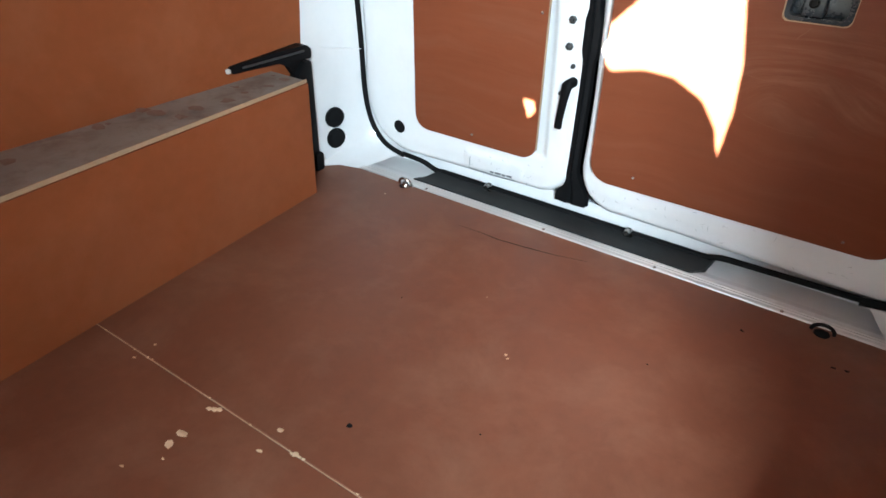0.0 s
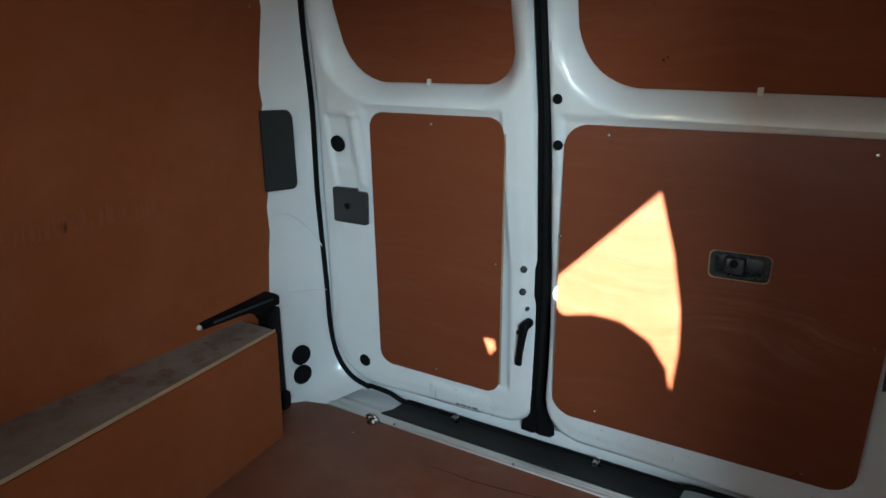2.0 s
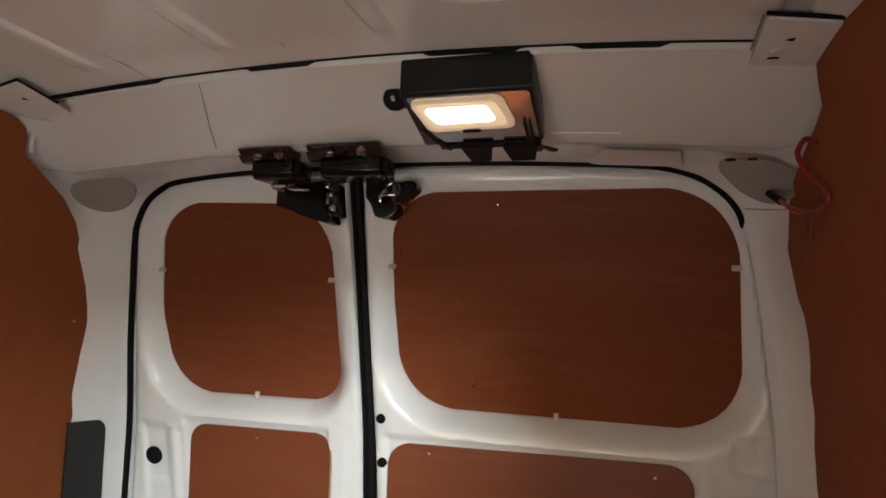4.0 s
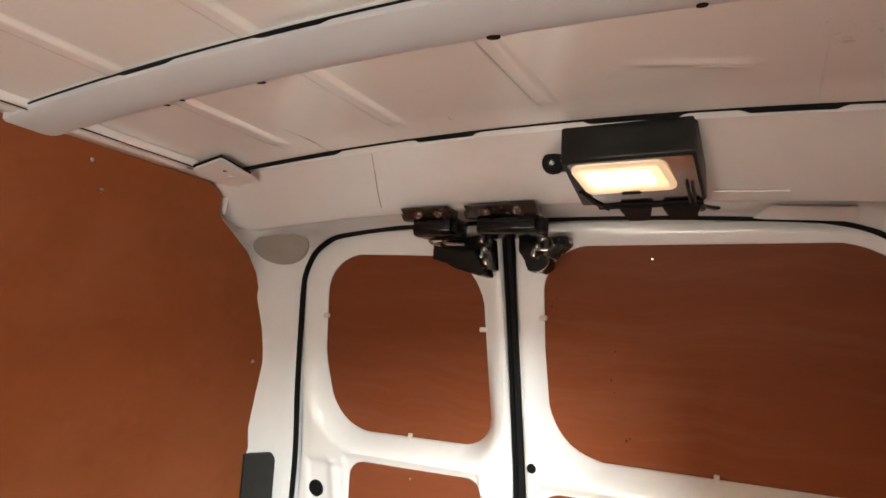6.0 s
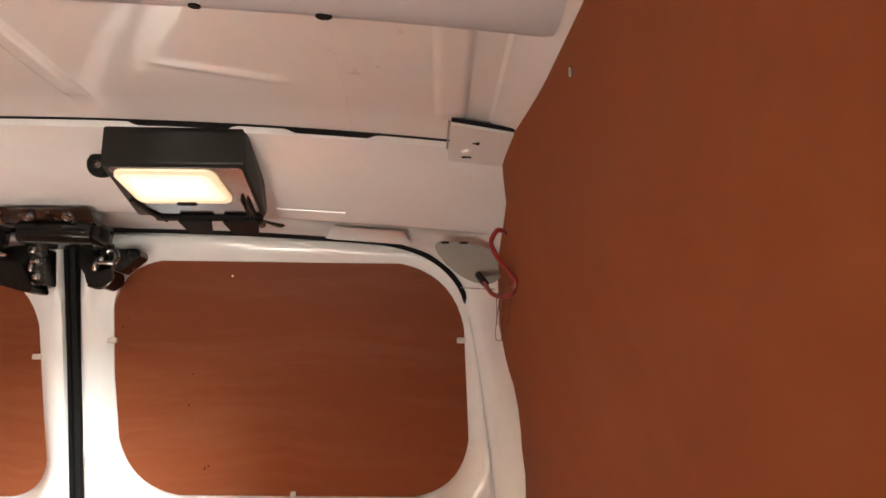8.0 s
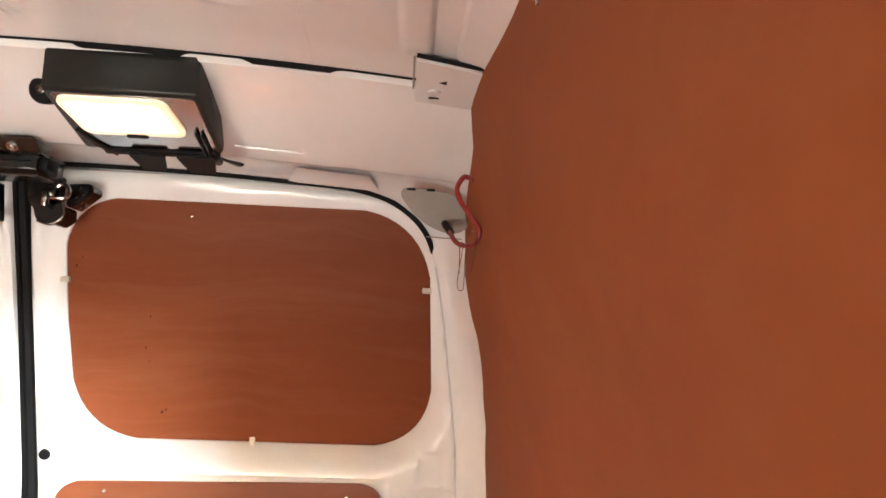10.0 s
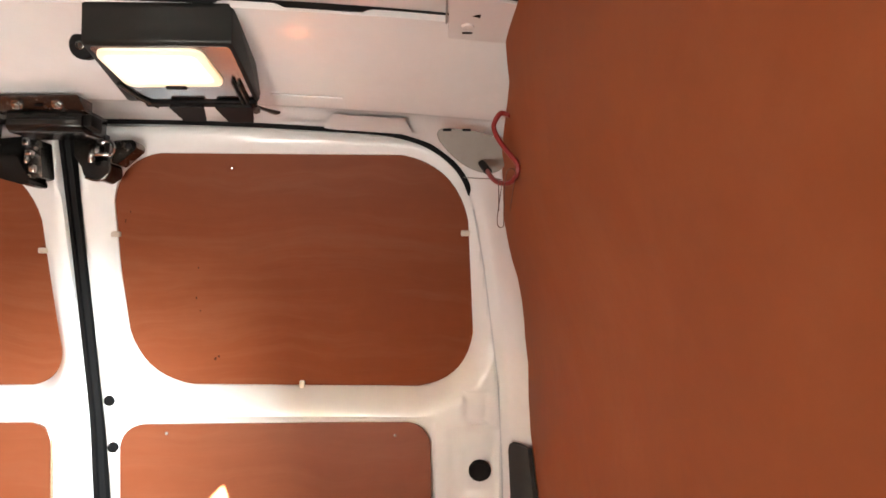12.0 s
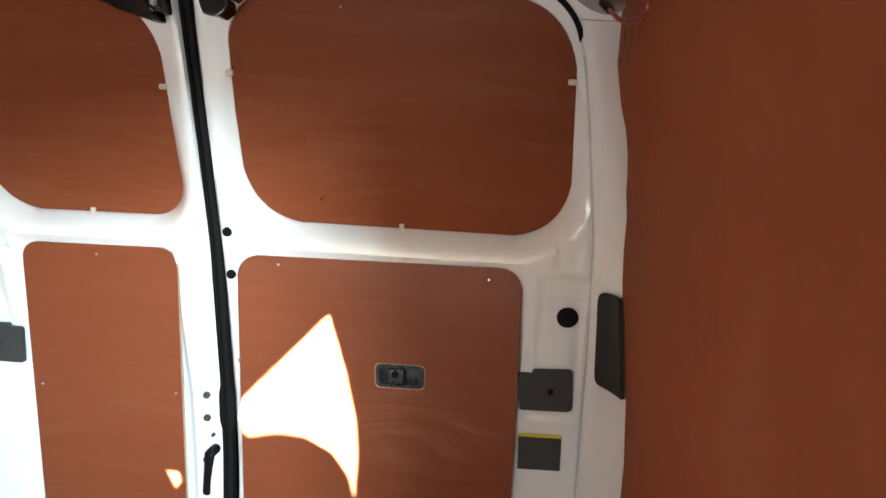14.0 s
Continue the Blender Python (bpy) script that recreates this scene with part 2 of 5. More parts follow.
def filled(outer, holes=(), step=0.0):
    """A flat sheet in x and z (y = 0) with holes, cut into a lattice of that step."""
    bm = bmesh.new()
    for loop in (outer, *holes):
        vs = [bm.verts.new((x, 0, z)) for x, z in loop]
        for i, v in enumerate(vs):
            bm.edges.new((vs[i - 1], v))
    bmesh.ops.triangle_fill(bm, use_beauty=True, use_dissolve=False, edges=bm.edges[:], normal=(0, -1, 0))
    if step:
        xs, zs = [p[0] for p in outer], [p[1] for p in outer]
        for axis, lo, hi in ((0, min(xs), max(xs)), (2, min(zs), max(zs))):
            no = Vector((0, 0, 0))
            no[axis] = 1
            for i in range(1, int((hi - lo) / step) + 1):
                co = Vector((0, 0, 0))
                co[axis] = lo + i * step + 1e-4
                bmesh.ops.bisect_plane(bm, geom=bm.verts[:] + bm.edges[:] + bm.faces[:], dist=1e-6, plane_co=co, plane_no=no)
    return bm


def board(outer, y_of, thick, holes=(), step=0.05):
    """A board along x and z that follows y_of(z), with real thickness behind its face."""
    bm = filled(outer, holes, step)
    front = bm.faces[:]
    ret = bmesh.ops.extrude_face_region(bm, geom=front)
    for v in ret["geom"]:
        if isinstance(v, bmesh.types.BMVert):
            v.co.y -= thick
    for v in bm.verts:
        v.co.y += y_of(v.co.z)
    return bm


def lattice(rows, thick=0.0):
    """A sheet through rows of points; thick: the depth given to it along its normals."""
    bm = bmesh.new()
    vs = [[bm.verts.new(p) for p in row] for row in rows]
    for r0, r1 in zip(vs, vs[1:]):
        for a, b, c, d in zip(r0, r0[1:], r1[1:], r1):
            bm.faces.new((a, b, c, d))
    if thick:
        bmesh.ops.recalc_face_normals(bm, faces=bm.faces)
        bmesh.ops.solidify(bm, geom=bm.faces[:], thickness=thick)
    return bm


def rbox(size, bevel=0.004, at=(0, 0, 0), seg=2, turn=None):
    bm = bmesh.new()
    bmesh.ops.create_cube(bm, size=1.0)
    bmesh.ops.scale(bm, vec=size, verts=bm.verts)
    if bevel:
        bmesh.ops.bevel(bm, geom=bm.edges[:] + bm.verts[:], offset=bevel, segments=seg, affect="EDGES", profile=0.5)
    bmesh.ops.transform(bm, matrix=Matrix.Translation(at) @ (turn or Matrix()), verts=bm.verts)
    return bm


def prism(profile, x0, x1, bevel=0.0):
    """A profile of (y, z) drawn out along x."""
    bm = bmesh.new()
    a = [bm.verts.new((x0, y, z)) for y, z in profile]
    b = [bm.verts.new((x1, y, z)) for y, z in profile]
    bm.faces.new(a), bm.faces.new(b[::-1])
    for i in range(len(a)):
        bm.faces.new((a[i - 1], a[i], b[i], b[i - 1]))
    bmesh.ops.recalc_face_normals(bm, faces=bm.faces)
    if bevel:
        bmesh.ops.bevel(bm, geom=bm.edges[:], offset=bevel, segments=2, affect="EDGES", profile=0.5)
    return bm


def tube(points, radius, n=8, flat=1.0):
    """A round bar along a line of points."""
    pts = [Vector(p) for p in points]
    bm, rings = bmesh.new(), []
    up = Vector((0.13, 0.2, 1)).normalized()
    for i, p in enumerate(pts):
        d = (pts[min(i + 1, len(pts) - 1)] - pts[max(i - 1, 0)]).normalized()
        side = d.cross(up)
        if side.length < 0.05:
            side = d.cross(Vector((1, 0, 0)))
        side.normalize()
        top = side.cross(d)
        up = top
        r = radius[i] if isinstance(radius, (list, tuple)) else radius
        rings.append([bm.verts.new(p + r * (math.cos(2 * math.pi * k / n) * side + flat * math.sin(2 * math.pi * k / n) * top)) for k in range(n)])
    for r0, r1 in zip(rings, rings[1:]):
        for k in range(n):
            bm.faces.new((r0[k - 1], r0[k], r1[k], r1[k - 1]))
    bm.faces.new(rings[0]), bm.faces.new(rings[-1][::-1])
    return bm


def smooth_line(points, per=6):
    """A smooth line through points."""
    p = [Vector(q) for q in points]
    out = []
    for i in range(len(p) - 1):
        a, b, c, d = p[max(i - 1, 0)], p[i], p[i + 1], p[min(i + 2, len(p) - 1)]
        for k in range(per):
            t = k / per
            out.append(0.5 * (2 * b + (c - a) * t + (2 * a - 5 * b + 4 * c - d) * t * t + (3 * b - a - 3 * c + d) * t ** 3))
    return out + [p[-1]]


def knob(rings, at, normal, n=20):
    """A turned piece: rings of (radius, height) along the normal."""
    bm = bmesh.new()
    rows = [[bm.verts.new((r * math.cos(2 * math.pi * k / n), r * math.sin(2 * math.pi * k / n), h)) for k in range(n)] for r, h in rings]
    for r0, r1 in zip(rows, rows[1:]):
        for k in range(n):
            bm.faces.new((r0[k - 1], r0[k], r1[k], r1[k - 1]))
    bm.faces.new(rows[0][::-1]), bm.faces.new(rows[-1])
    m = Vector(normal).to_track_quat("Z", "Y").to_matrix().to_4x4()
    bmesh.ops.transform(bm, matrix=Matrix.Translation(at) @ m, verts=bm.verts)
    return bm


def ease(s):
    s = np.clip(s, 0, 1)
    return s * s * (3 - 2 * s)


# ---------------------------------------------------------------- the van's shape
DOOR_Z = [-0.05, 0.105, 0.30, 0.45, 0.77, 0.83, 1.1, 1.27, 1.4]
DOOR_Y = [1.305, 1.298, 1.288, 1.272, 1.203, 1.187, 1.11, 1.065, 1.03]


def door_y(z):
    return np.interp(z, DOOR_Z, DOOR_Y)


def glass_y(z):
    return np.maximum(1.236 - 0.41 * (z - 0.85), door_y(z) + 0.008)


def lower_y(z):
    return 1.206 + 0.12 * (0.765 - z)


def left_x(z):
    return float(np.interp(z, [0, 0.5, 0.8, 1.0, 1.15, 1.30, 1.345], [-1.11, -1.11, -1.075, -1.02, -0.99, -0.948, -0.927]))


def right_x(z):
    return float(np.interp(z, [0, 0.5, 0.8, 0.92, 1.0, 1.05, 1.1, 1.15, 1.34], [0.405, 0.405, 0.371, 0.365, 0.352, 0.340, 0.324, 0.314, 0.30]))


def right_pull(y, z):
    """How far the lining bends inwards at its upper rear corner."""
    return 0.011 * float(ease(np.array((z - 1.2) / 0.07)) * ease(np.array((y - 0.5) / 0.25)))


def left_end(z):
    return float(np.interp(z, [0, 0.325, 0.55, 0.767, 0.914, 1.09, 1.192, 1.232, 1.285, 1.294, 1.32, 1.331, 1.339, 1.35], [1.12, 1.12, 1.139, 1.112, 1.089, 1.035, 0.97, 0.926, 0.831, 0.822, 0.814, 0.805, 0.785, 0.745]))


def right_end(z):
    return float(np.interp(z, [0, 0.5, 0.78, 0.92, 1.01, 1.05, 1.10, 1.147, 1.187, 1.206, 1.226, 1.243, 1.254, 1.263, 1.274, 1.30, 1.34], [1.15, 1.165, 1.16, 1.135, 1.10, 1.07, 1.035, 1.027, 0.998, 0.99, 0.95, 0.88, 0.82, 0.775, 0.747, 0.752, 0.75]))


FRONT = -0.9
MID = -0.30


def roof_z(x):
    return 1.373 - 0.085 * (x - MID) ** 2


# floor: two film-faced sheets that meet in a seam, on a carrier
floor = structure("floor", rbox((1.62, 2.3, 0.03), 0, (-0.355, 0.1, -0.026)), PRIMER, "van load floor under brown film-faced plywood sheets", "floor", smooth=False)
for y0, y1 in ((FRONT, 0.4125), (0.4145, 1.196)):
    part("plywood_sheet", rbox((1.56, y1 - y0, 0.011), 0.0012, (-0.355, (y0 + y1) / 2, -0.0055), seg=1), PLY_FLOOR, floor, smooth=False)
part("seam_edge", rbox((1.56, 0.0018, 0.009), 0, (-0.355, 0.4135, -0.0052)), PLY_EDGE, floor, "pale bare edge in the floor seam", smooth=False)

# side walls of plywood with their cut rear edges
zs = [0.0, 0.1, 0.2, 0.325, 0.43, 0.55, 0.66, 0.767, 0.84, 0.914, 1.0, 1.09, 1.14, 1.192, 1.232, 1.26, 1.285, 1.294, 1.308, 1.32, 1.327, 1.331, 1.335, 1.339, 1.345]
rows = [[(left_x(z), FRONT + (left_end(z) - FRONT) * k / 24, z) for k in range(25)] for z in zs]
wall_left = structure("wall_left", lattice(rows, 0.006), PLY_WALL, "brown film-faced plywood lining of the van side", "wall")
SIDE_OPEN = (-0.59, -0.05)
zr = [0.0, 0.1, 0.2, 0.3, 0.43, 0.55, 0.66, 0.78, 0.84, 0.9, 0.97, 1.01, 1.05, 1.1, 1.147, 1.187, 1.206, 1.226, 1.235, 1.243, 1.254, 1.263, 1.274, 1.30, 1.32, 1.335]
rows = []
for z in zr:
    row = []
    for k in range(25):
        y = SIDE_OPEN[1] + (right_end(z) - SIDE_OPEN[1]) * k / 24
        top = float(np.interp(y, [-0.05, 0.38, 0.52, 0.65, 0.72], [1.31, 1.313, 1.322, 1.330, 1.332]))
        zz = z if z < 1.3 else 1.3 + (z - 1.3) / 0.035 * (top - 1.3)
        row.append((right_x(zz) - right_pull(y, zz), y, zz))
    rows.append(row)
wall_right = structure("wall_right", lattice(rows, 0.006), PLY_WALL, "brown film-faced plywood lining beside the side door opening", "wall")
rows = [[(right_x(z), FRONT + (SIDE_OPEN[0] - FRONT) * k / 3, z) for k in range(4)] for z in zr]
part("front_strip", lattice(rows, 0.006), PLY_WALL, wall_right)
rows = [[(right_x(z), SIDE_OPEN[0] + (SIDE_OPEN[1] - SIDE_OPEN[0]) * k / 6, z) for k in range(7)] for z in (1.185, 1.21, 1.24, 1.27, 1.30, 1.335)]
part("head_strip", lattice(rows, 0.006), PLY_WALL, wall_right)

# outer body sides
for side, fx, name in ((-1, left_x, "body_side_left"), (1, right_x, "body_side_right")):
    spans = ((FRONT, 1.42),) if side < 0 else ((SIDE_OPEN[1], 1.42), (FRONT, SIDE_OPEN[0]))
    for y0, y1 in spans:
        rows = [[(fx(z) + side * (0.035 + 0.0 * z), y0 + (y1 - y0) * k / 6, z) for k in range(7)] for z in (-0.03, 0.3, 0.5, 0.8, 1.0, 1.15, 1.34, 1.40)]
        structure(name, lattice(rows, 0.004), PAINT, "white painted steel body side behind the lining", "body side")

rows = [[(right_x(z) + 0.035, SIDE_OPEN[0] + (SIDE_OPEN[1] - SIDE_OPEN[0]) * k / 4, z) for k in range(5)] for z in (1.22, 1.26, 1.30, 1.34, 1.37, 1.40)]
structure("body_side_right", lattice(rows, 0.004), PAINT, "white painted steel body side above the opening", "body side")

# unseen slab added above the roof to block sky light at the gaps
tagged(part("roof_light_stop", rbox((1.60, 2.5, 0.02), 0.0, (-0.34, 0.22, 1.41)), ROOF_PAINT, smooth=False), "plain unseen slab over the roof that keeps sky light out", "roof skin", kind="structure")

# unseen front wall; its cut-outs are added to shape the low sun's patches
def on_front_wall(x, z):
    s = (lower_y(z) - FRONT) / SUN_WAY.y
    return (x - SUN_WAY.x * s, z - SUN_WAY.z * s)


sun_cut_a = [on_front_wall(x, z) for x, z in ((-0.192, 0.665), (-0.160, 0.55), (-0.138, 0.43), (-0.134, 0.34), (-0.142, 0.245), (-0.155, 0.30), (-0.19, 0.352),
                                         (-0.25, 0.384), (-0.31, 0.388), (-0.372, 0.372), (-0.418, 0.408), (-0.385, 0.462))]
sun_cut_b = [on_front_wall(x, z) for x, z in ((-0.567, 0.268), (-0.540, 0.268), (-0.538, 0.245), (-0.552, 0.226))]
bm = filled(rounded([(-1.13, -0.01), (0.42, -0.01), (0.40, 0.7), (0.34, 1.41), (-1.0, 1.41), (-1.12, 0.7)], 0.01), [sun_cut_a, sun_cut_b])
ret = bmesh.ops.extrude_face_region(bm, geom=bm.faces[:])
for v in ret["geom"]:
    if isinstance(v, bmesh.types.BMVert):
        v.co.y -= 0.004
bmesh.ops.translate(bm, vec=(0, FRONT, 0), verts=bm.verts)
structure("wall_front", bm, PLY_WALL, "plain unseen front wall with cut-outs that shape the sun patches", "wall", smooth=False)


# unseen window added round the fill lamp: pale panel in a black rubber surround
added_window = thing("added_window", "added unseen window that only houses the front fill lamp", "window", kind="structure")
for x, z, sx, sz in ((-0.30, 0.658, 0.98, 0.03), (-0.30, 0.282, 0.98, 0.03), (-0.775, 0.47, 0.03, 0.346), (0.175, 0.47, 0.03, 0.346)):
    part("added_frame", rbox((sx, 0.02, sz), 0.005, (x, FRONT + 0.011, z)), RUBBER, added_window, "black rubber surround")
part("back_panel", rbox((0.92, 0.003, 0.346), 0, (-0.30, FRONT + 0.0035, 0.47)), PRIMER, added_window, "pale panel behind the fill lamp", smooth=False)


# roof skin with shallow pressed ribs, one cross member and the edge over the rear header
RIBS = ((-0.66, 0.010), (-0.44, 0.010), (-0.21, 0.009), (0.213, 0.012))


def roof_skin(x, y):
    z = roof_z(x)
    if y < 0.68:
        for rx, half in RIBS:
            d = abs(x - rx - 0.02 * (y - 0.5))
            z -= 0.0048 * float(np.clip((half + 0.006 - d) / 0.006, 0, 1)) * float(np.clip((0.68 - y) / 0.03, 0, 1))
    z += 0.006 * float(ease(np.array((0.73 - y) / 0.06))) - 0.004
    z -= 0.0022 * math.exp(-((y - 0.578 - 0.22 * (x + 0.1)) / 0.007) ** 2) * float(ease(np.array((0.075 - abs(x + 0.02)) / 0.03)))
    return z


xs = sorted(set(np.round(np.linspace(-0.848, 0.297, 90), 4)) | {round(rx + k * 0.003, 4) for rx, _ in RIBS for k in range(-7, 8)})
rows = [[(x, y, roof_skin(x, y)) for x in xs] for y in list(np.linspace(FRONT, 0.54, 20)) + [float(y) for y in np.linspace(0.548, 0.64, 24)] + [0.65, 0.665, 0.68, 0.70, 0.715, 0.725, 0.735]]
ceiling = structure("ceiling", lattice(rows, 0.0015), ROOF_PAINT, "white painted steel van roof with shallow ribs", "ceiling")
for x0, y0, x1, y1 in ((-0.614, 0.588, -0.597, 0.725), (-0.352, 0.61, -0.355, 0.72), (-0.128, 0.56, -0.125, 0.72)):
    part("panel_seam", tube([(x0 + (x1 - x0) * f, y0 + (y1 - y0) * f, roof_skin(x0, y0 + (y1 - y0) * f) - 0.0005) for f in np.linspace(0, 1, 5)], 0.0009, 6), COVER_GREY, ceiling, "thin grey seam in the roof skin")
part("panel_crease", tube([(0.104 - 0.006 * f, 0.43 + 0.29 * f, roof_skin(0.1, 0.43 + 0.29 * f)) for f in np.linspace(0, 1, 8)], 0.0018, 8), ROOF_PAINT, ceiling)
# side rails between roof and lining
rail_y = np.linspace(FRONT, 0.665, 24)
rows = []
for y in rail_y:
    rows.append([(-0.838, y, 1.348), (-0.842, y, 1.3375), (-0.846, y, 1.3345), (-0.853, y, 1.3355), (-0.857, y, 1.3375), (-0.866, y, 1.3375), (-0.870, y, 1.3350), (-0.885, y, 1.3365), (-0.90, y, 1.3395), (-0.945, y, 1.3475)])
rail = structure("roof_rail_left", lattice(rows), PAINT, "white pressed steel rail between roof and lining", "roof rail")
part("rail_end", lattice([[(x, y, 1.3375 + (-0.868 - x) * 0.13) for x in (-0.868, -0.89, -0.92, -0.95)] for y in np.linspace(0.66, 0.825, 6)]), PAINT, rail)
part("rail_joint", tube([(-0.8425, y, 1.3352) for y in rail_y], 0.0012, 6), GREY_PLASTIC, rail, "thin dark joint along the rail")
rows = []
for y in np.linspace(FRONT, 0.66, 24):
    top = float(np.interp(y, [-0.05, 0.38, 0.52, 0.65, 0.72], [1.31, 1.313, 1.322, 1.330, 1.332]))
    out = right_x(top) - right_pull(y, top)
    rows.append([(0.258, y, 1.3455), (0.262, y, 1.3405), (0.272, y, 1.3385), (0.276, y, 1.336), (out - 0.008, y, max(top + 0.004, 1.327)), (out + 0.002, y, top - 0.002)])
structure("roof_rail_right", lattice(rows), PAINT, "white pressed steel rail between roof and lining", "roof rail")


def cross_member(y0):
    """A pressed roof bow: flat web with a curved rear flange."""
    prof = ((0.0, 0.006), (0.0005, -0.008), (0.004, -0.0105), (0.05, -0.0115), (0.066, -0.0105), (0.078, -0.006), (0.092, 0.003))
    return lattice([[(x, y0 + dy, roof_z(x) - 0.004 + dz) for dy, dz in prof] for x in np.linspace(-0.90, 0.29, 70)], 0.0015)


bow = thing("roof_bow", "grey-white pressed steel bow across the van roof", "roof bow")
part("web", cross_member(0.380), PRIMER, bow)
for hx, hy, hr in ((-0.6695, 0.4612, 0.0045), (-0.6305, 0.4538, 0.0035), (-0.5055, 0.4636, 0.0065), (-0.1896, 0.4525, 0.0072), (0.0024, 0.449, 0.005), (0.105, 0.453, 0.0068)):
    part("hole", knob(((hr, 0.0), (hr, 0.0009)), (hx, hy, roof_z(hx) - 0.0062 + float(np.interp(hy - 0.380, [0.05, 0.066, 0.078, 0.092], [-0.0115, -0.0105, -0.006, 0.003]))), (0, 0.15, -1), 18), RUBBER, bow, "black hole in the bow")


def joint(y, x0, x1, tabs, thin, thick):
    """A black strip that stands for the shade in a gap across the van, with deeper notches along it."""
    rows = []
    for x in np.linspace(x0, x1, 160):
        deep = max(float(np.clip((min(x - a, b - x) + 0.004) / 0.008, 0, 1)) for a, b in tabs)
        rows.append([(x, y, roof_z(x) - 0.004), (x, y, roof_z(x) - thin - (thick - thin) * deep)])
    return lattice(rows, 0.002)


part("front_gap_strip", joint(0.3785, -0.84, 0.25, ((-0.65, -0.565), (-0.43, -0.34), (-0.20, -0.11), (0.02, 0.11)), 0.0060, 0.0088), RUBBER, bow, "black strip for the shaded gap along the bow")

# rear body: pillars and aperture flange round the doors, then the header under the roof
SEAL = [(-0.93, 0.020), (-0.985, 0.035), (-1.022, 0.067), (-1.045, 0.115), (-1.056, 0.19), (-1.057, 0.30), (-1.054, 0.457), (-1.04, 0.57), (-1.023, 0.671), (-1.003, 0.791), (-0.979, 0.946),
        (-0.955, 1.07), (-0.937, 1.165), (-0.925, 1.205), (-0.895, 1.248), (-0.855, 1.274), (-0.808, 1.288), (-0.646, 1.301), (-0.334, 1.305), (-0.123, 1.301), (0.07, 1.291),
        (0.135, 1.284), (0.187, 1.268), (0.228, 1.240), (0.253, 1.205), (0.266, 1.165), (0.285, 1.07), (0.303, 0.946), (0.316, 0.85), (0.325, 0.70), (0.331, 0.55), (0.334, 0.40), (0.334, 0.25), (0.325, 0.14), (0.305, 0.085),
        (0.275, 0.05), (0.235, 0.03), (0.177, 0.020)]
OUTER = []
for x, z in SEAL:
    if z < 1.2 and x < MID:
        OUTER.append((left_x(z) + 0.003, left_end(z) - 0.02, z))
    elif z < 1.2:
        OUTER.append((right_x(z) - 0.003, right_end(z) - 0.02, z))
    else:
        f = min(max((x + 0.925) / (0.253 + 0.925), 0), 1)
        ox = -1.03 + f * 1.39
        OUTER.append((ox, 0.925 - 0.05 * (abs(f - 0.5) > 0.47), 1.306 - 0.075 * (ox + 0.35) ** 2))
OUTER[0] = (-1.0, 1.17, -0.004)
OUTER[1] = (-1.06, 1.16, -0.004)
OUTER[2] = (-1.10, 1.12, -0.004)
OUTER[-1] = (0.25, 1.17, -0.004)
OUTER[-2] = (0.31, 1.16, -0.004)
OUTER[-3] = (0.38, 1.13, -0.004)
rows = []
for (x, z), o in zip(SEAL, OUTER):
    s, o = Vector((x, door_y(z) + 0.006, z)), Vector(o)
    side = 1.0 if z < 1.2 else 0.0
    row = [s + Vector((0, 0.03, 0))]
    for k, f in enumerate((0, 0.04, 0.1, 0.22, 0.4, 0.6, 0.8, 1.0)):
        p = s.lerp(o, f)
        bulge = math.sin(math.pi * f) * 0.012 + (0.006 if 0.05 < f < 0.3 else 0.0)
        p += Vector(((1 if x > MID else -1) * bulge * side * 0.6, bulge * 0.5 * side, bulge * (1 - side) * 0.4))
        row.append(p)
    rows.append(row)
fine_rows = []
for a, b in zip(rows, rows[1:]):
    for k in range(3):
        fine_rows.append([p.lerp(q, k / 3) for p, q in zip(a, b)])
wall_rear = structure("wall_rear", lattice(fine_rows + [rows[-1]]), PAINT, "white painted steel pillars round the rear doors", "body")
crease = [OUTER[i] for i in range(13, 25)]
crease = [(-1.02, 0.84, 1.29)] + [c for c in crease if -0.96 < c[0] < 0.29] + [(0.35, 0.85, 1.275)]
def header_row(x, y, z):
    end = float(ease(np.array((-0.81 - x) / 0.08)))
    gz = roof_z(x) - 0.014 + 0.020 * end
    back = 0.05 * end
    y0 = 0.726 + min(back, max(0.0, y - 0.05 - 0.726))
    return [(x, y + 0.016, z - 0.001), (x, y + 0.003, z - 0.001), (x, y, z - 0.0025), (x, y - 0.005, z - 0.0025), (x, y - 0.02, z + 0.004), (x, y0 + (y - y0) * 0.52, z + 0.38 * (gz - z)), (x, y0 + (y - y0) * 0.2, gz - 0.010), (x, y0 + 0.014, gz - 0.002), (x, y0 + 0.002, gz + 0.001), (x, y0, gz + 0.010)]


part("header", lattice([header_row(*c) for c in crease]), PAINT, wall_rear, "white pressed steel header above the doors")
line = []
for f in np.linspace(0.0, 1.0, 14):
    y, x = 0.731 + 0.165 * f, -0.520 - 0.085 * f
    prof = sorted((p[1], p[2]) for p in header_row(x, 0.925, 1.306 - 0.075 * (x + 0.35) ** 2)[3:9])
    line.append((x, y, float(np.interp(y, [p[0] for p in prof], [p[1] for p in prof])) - 0.0022))
part("header_seam", tube(line, 0.0010, 6), COVER_GREY, wall_rear, "thin dark body seam")
part("edge_lip", tube([(-0.930, 0.822, 1.342), (-0.933, 0.824, 1.328), (-0.940, 0.828, 1.308), (-0.946, 0.836, 1.294)], [0.006, 0.006, 0.0055, 0.004], 8, 0.5), PAINT, wall_rear, "white folded lip beside the lining")
rows = []
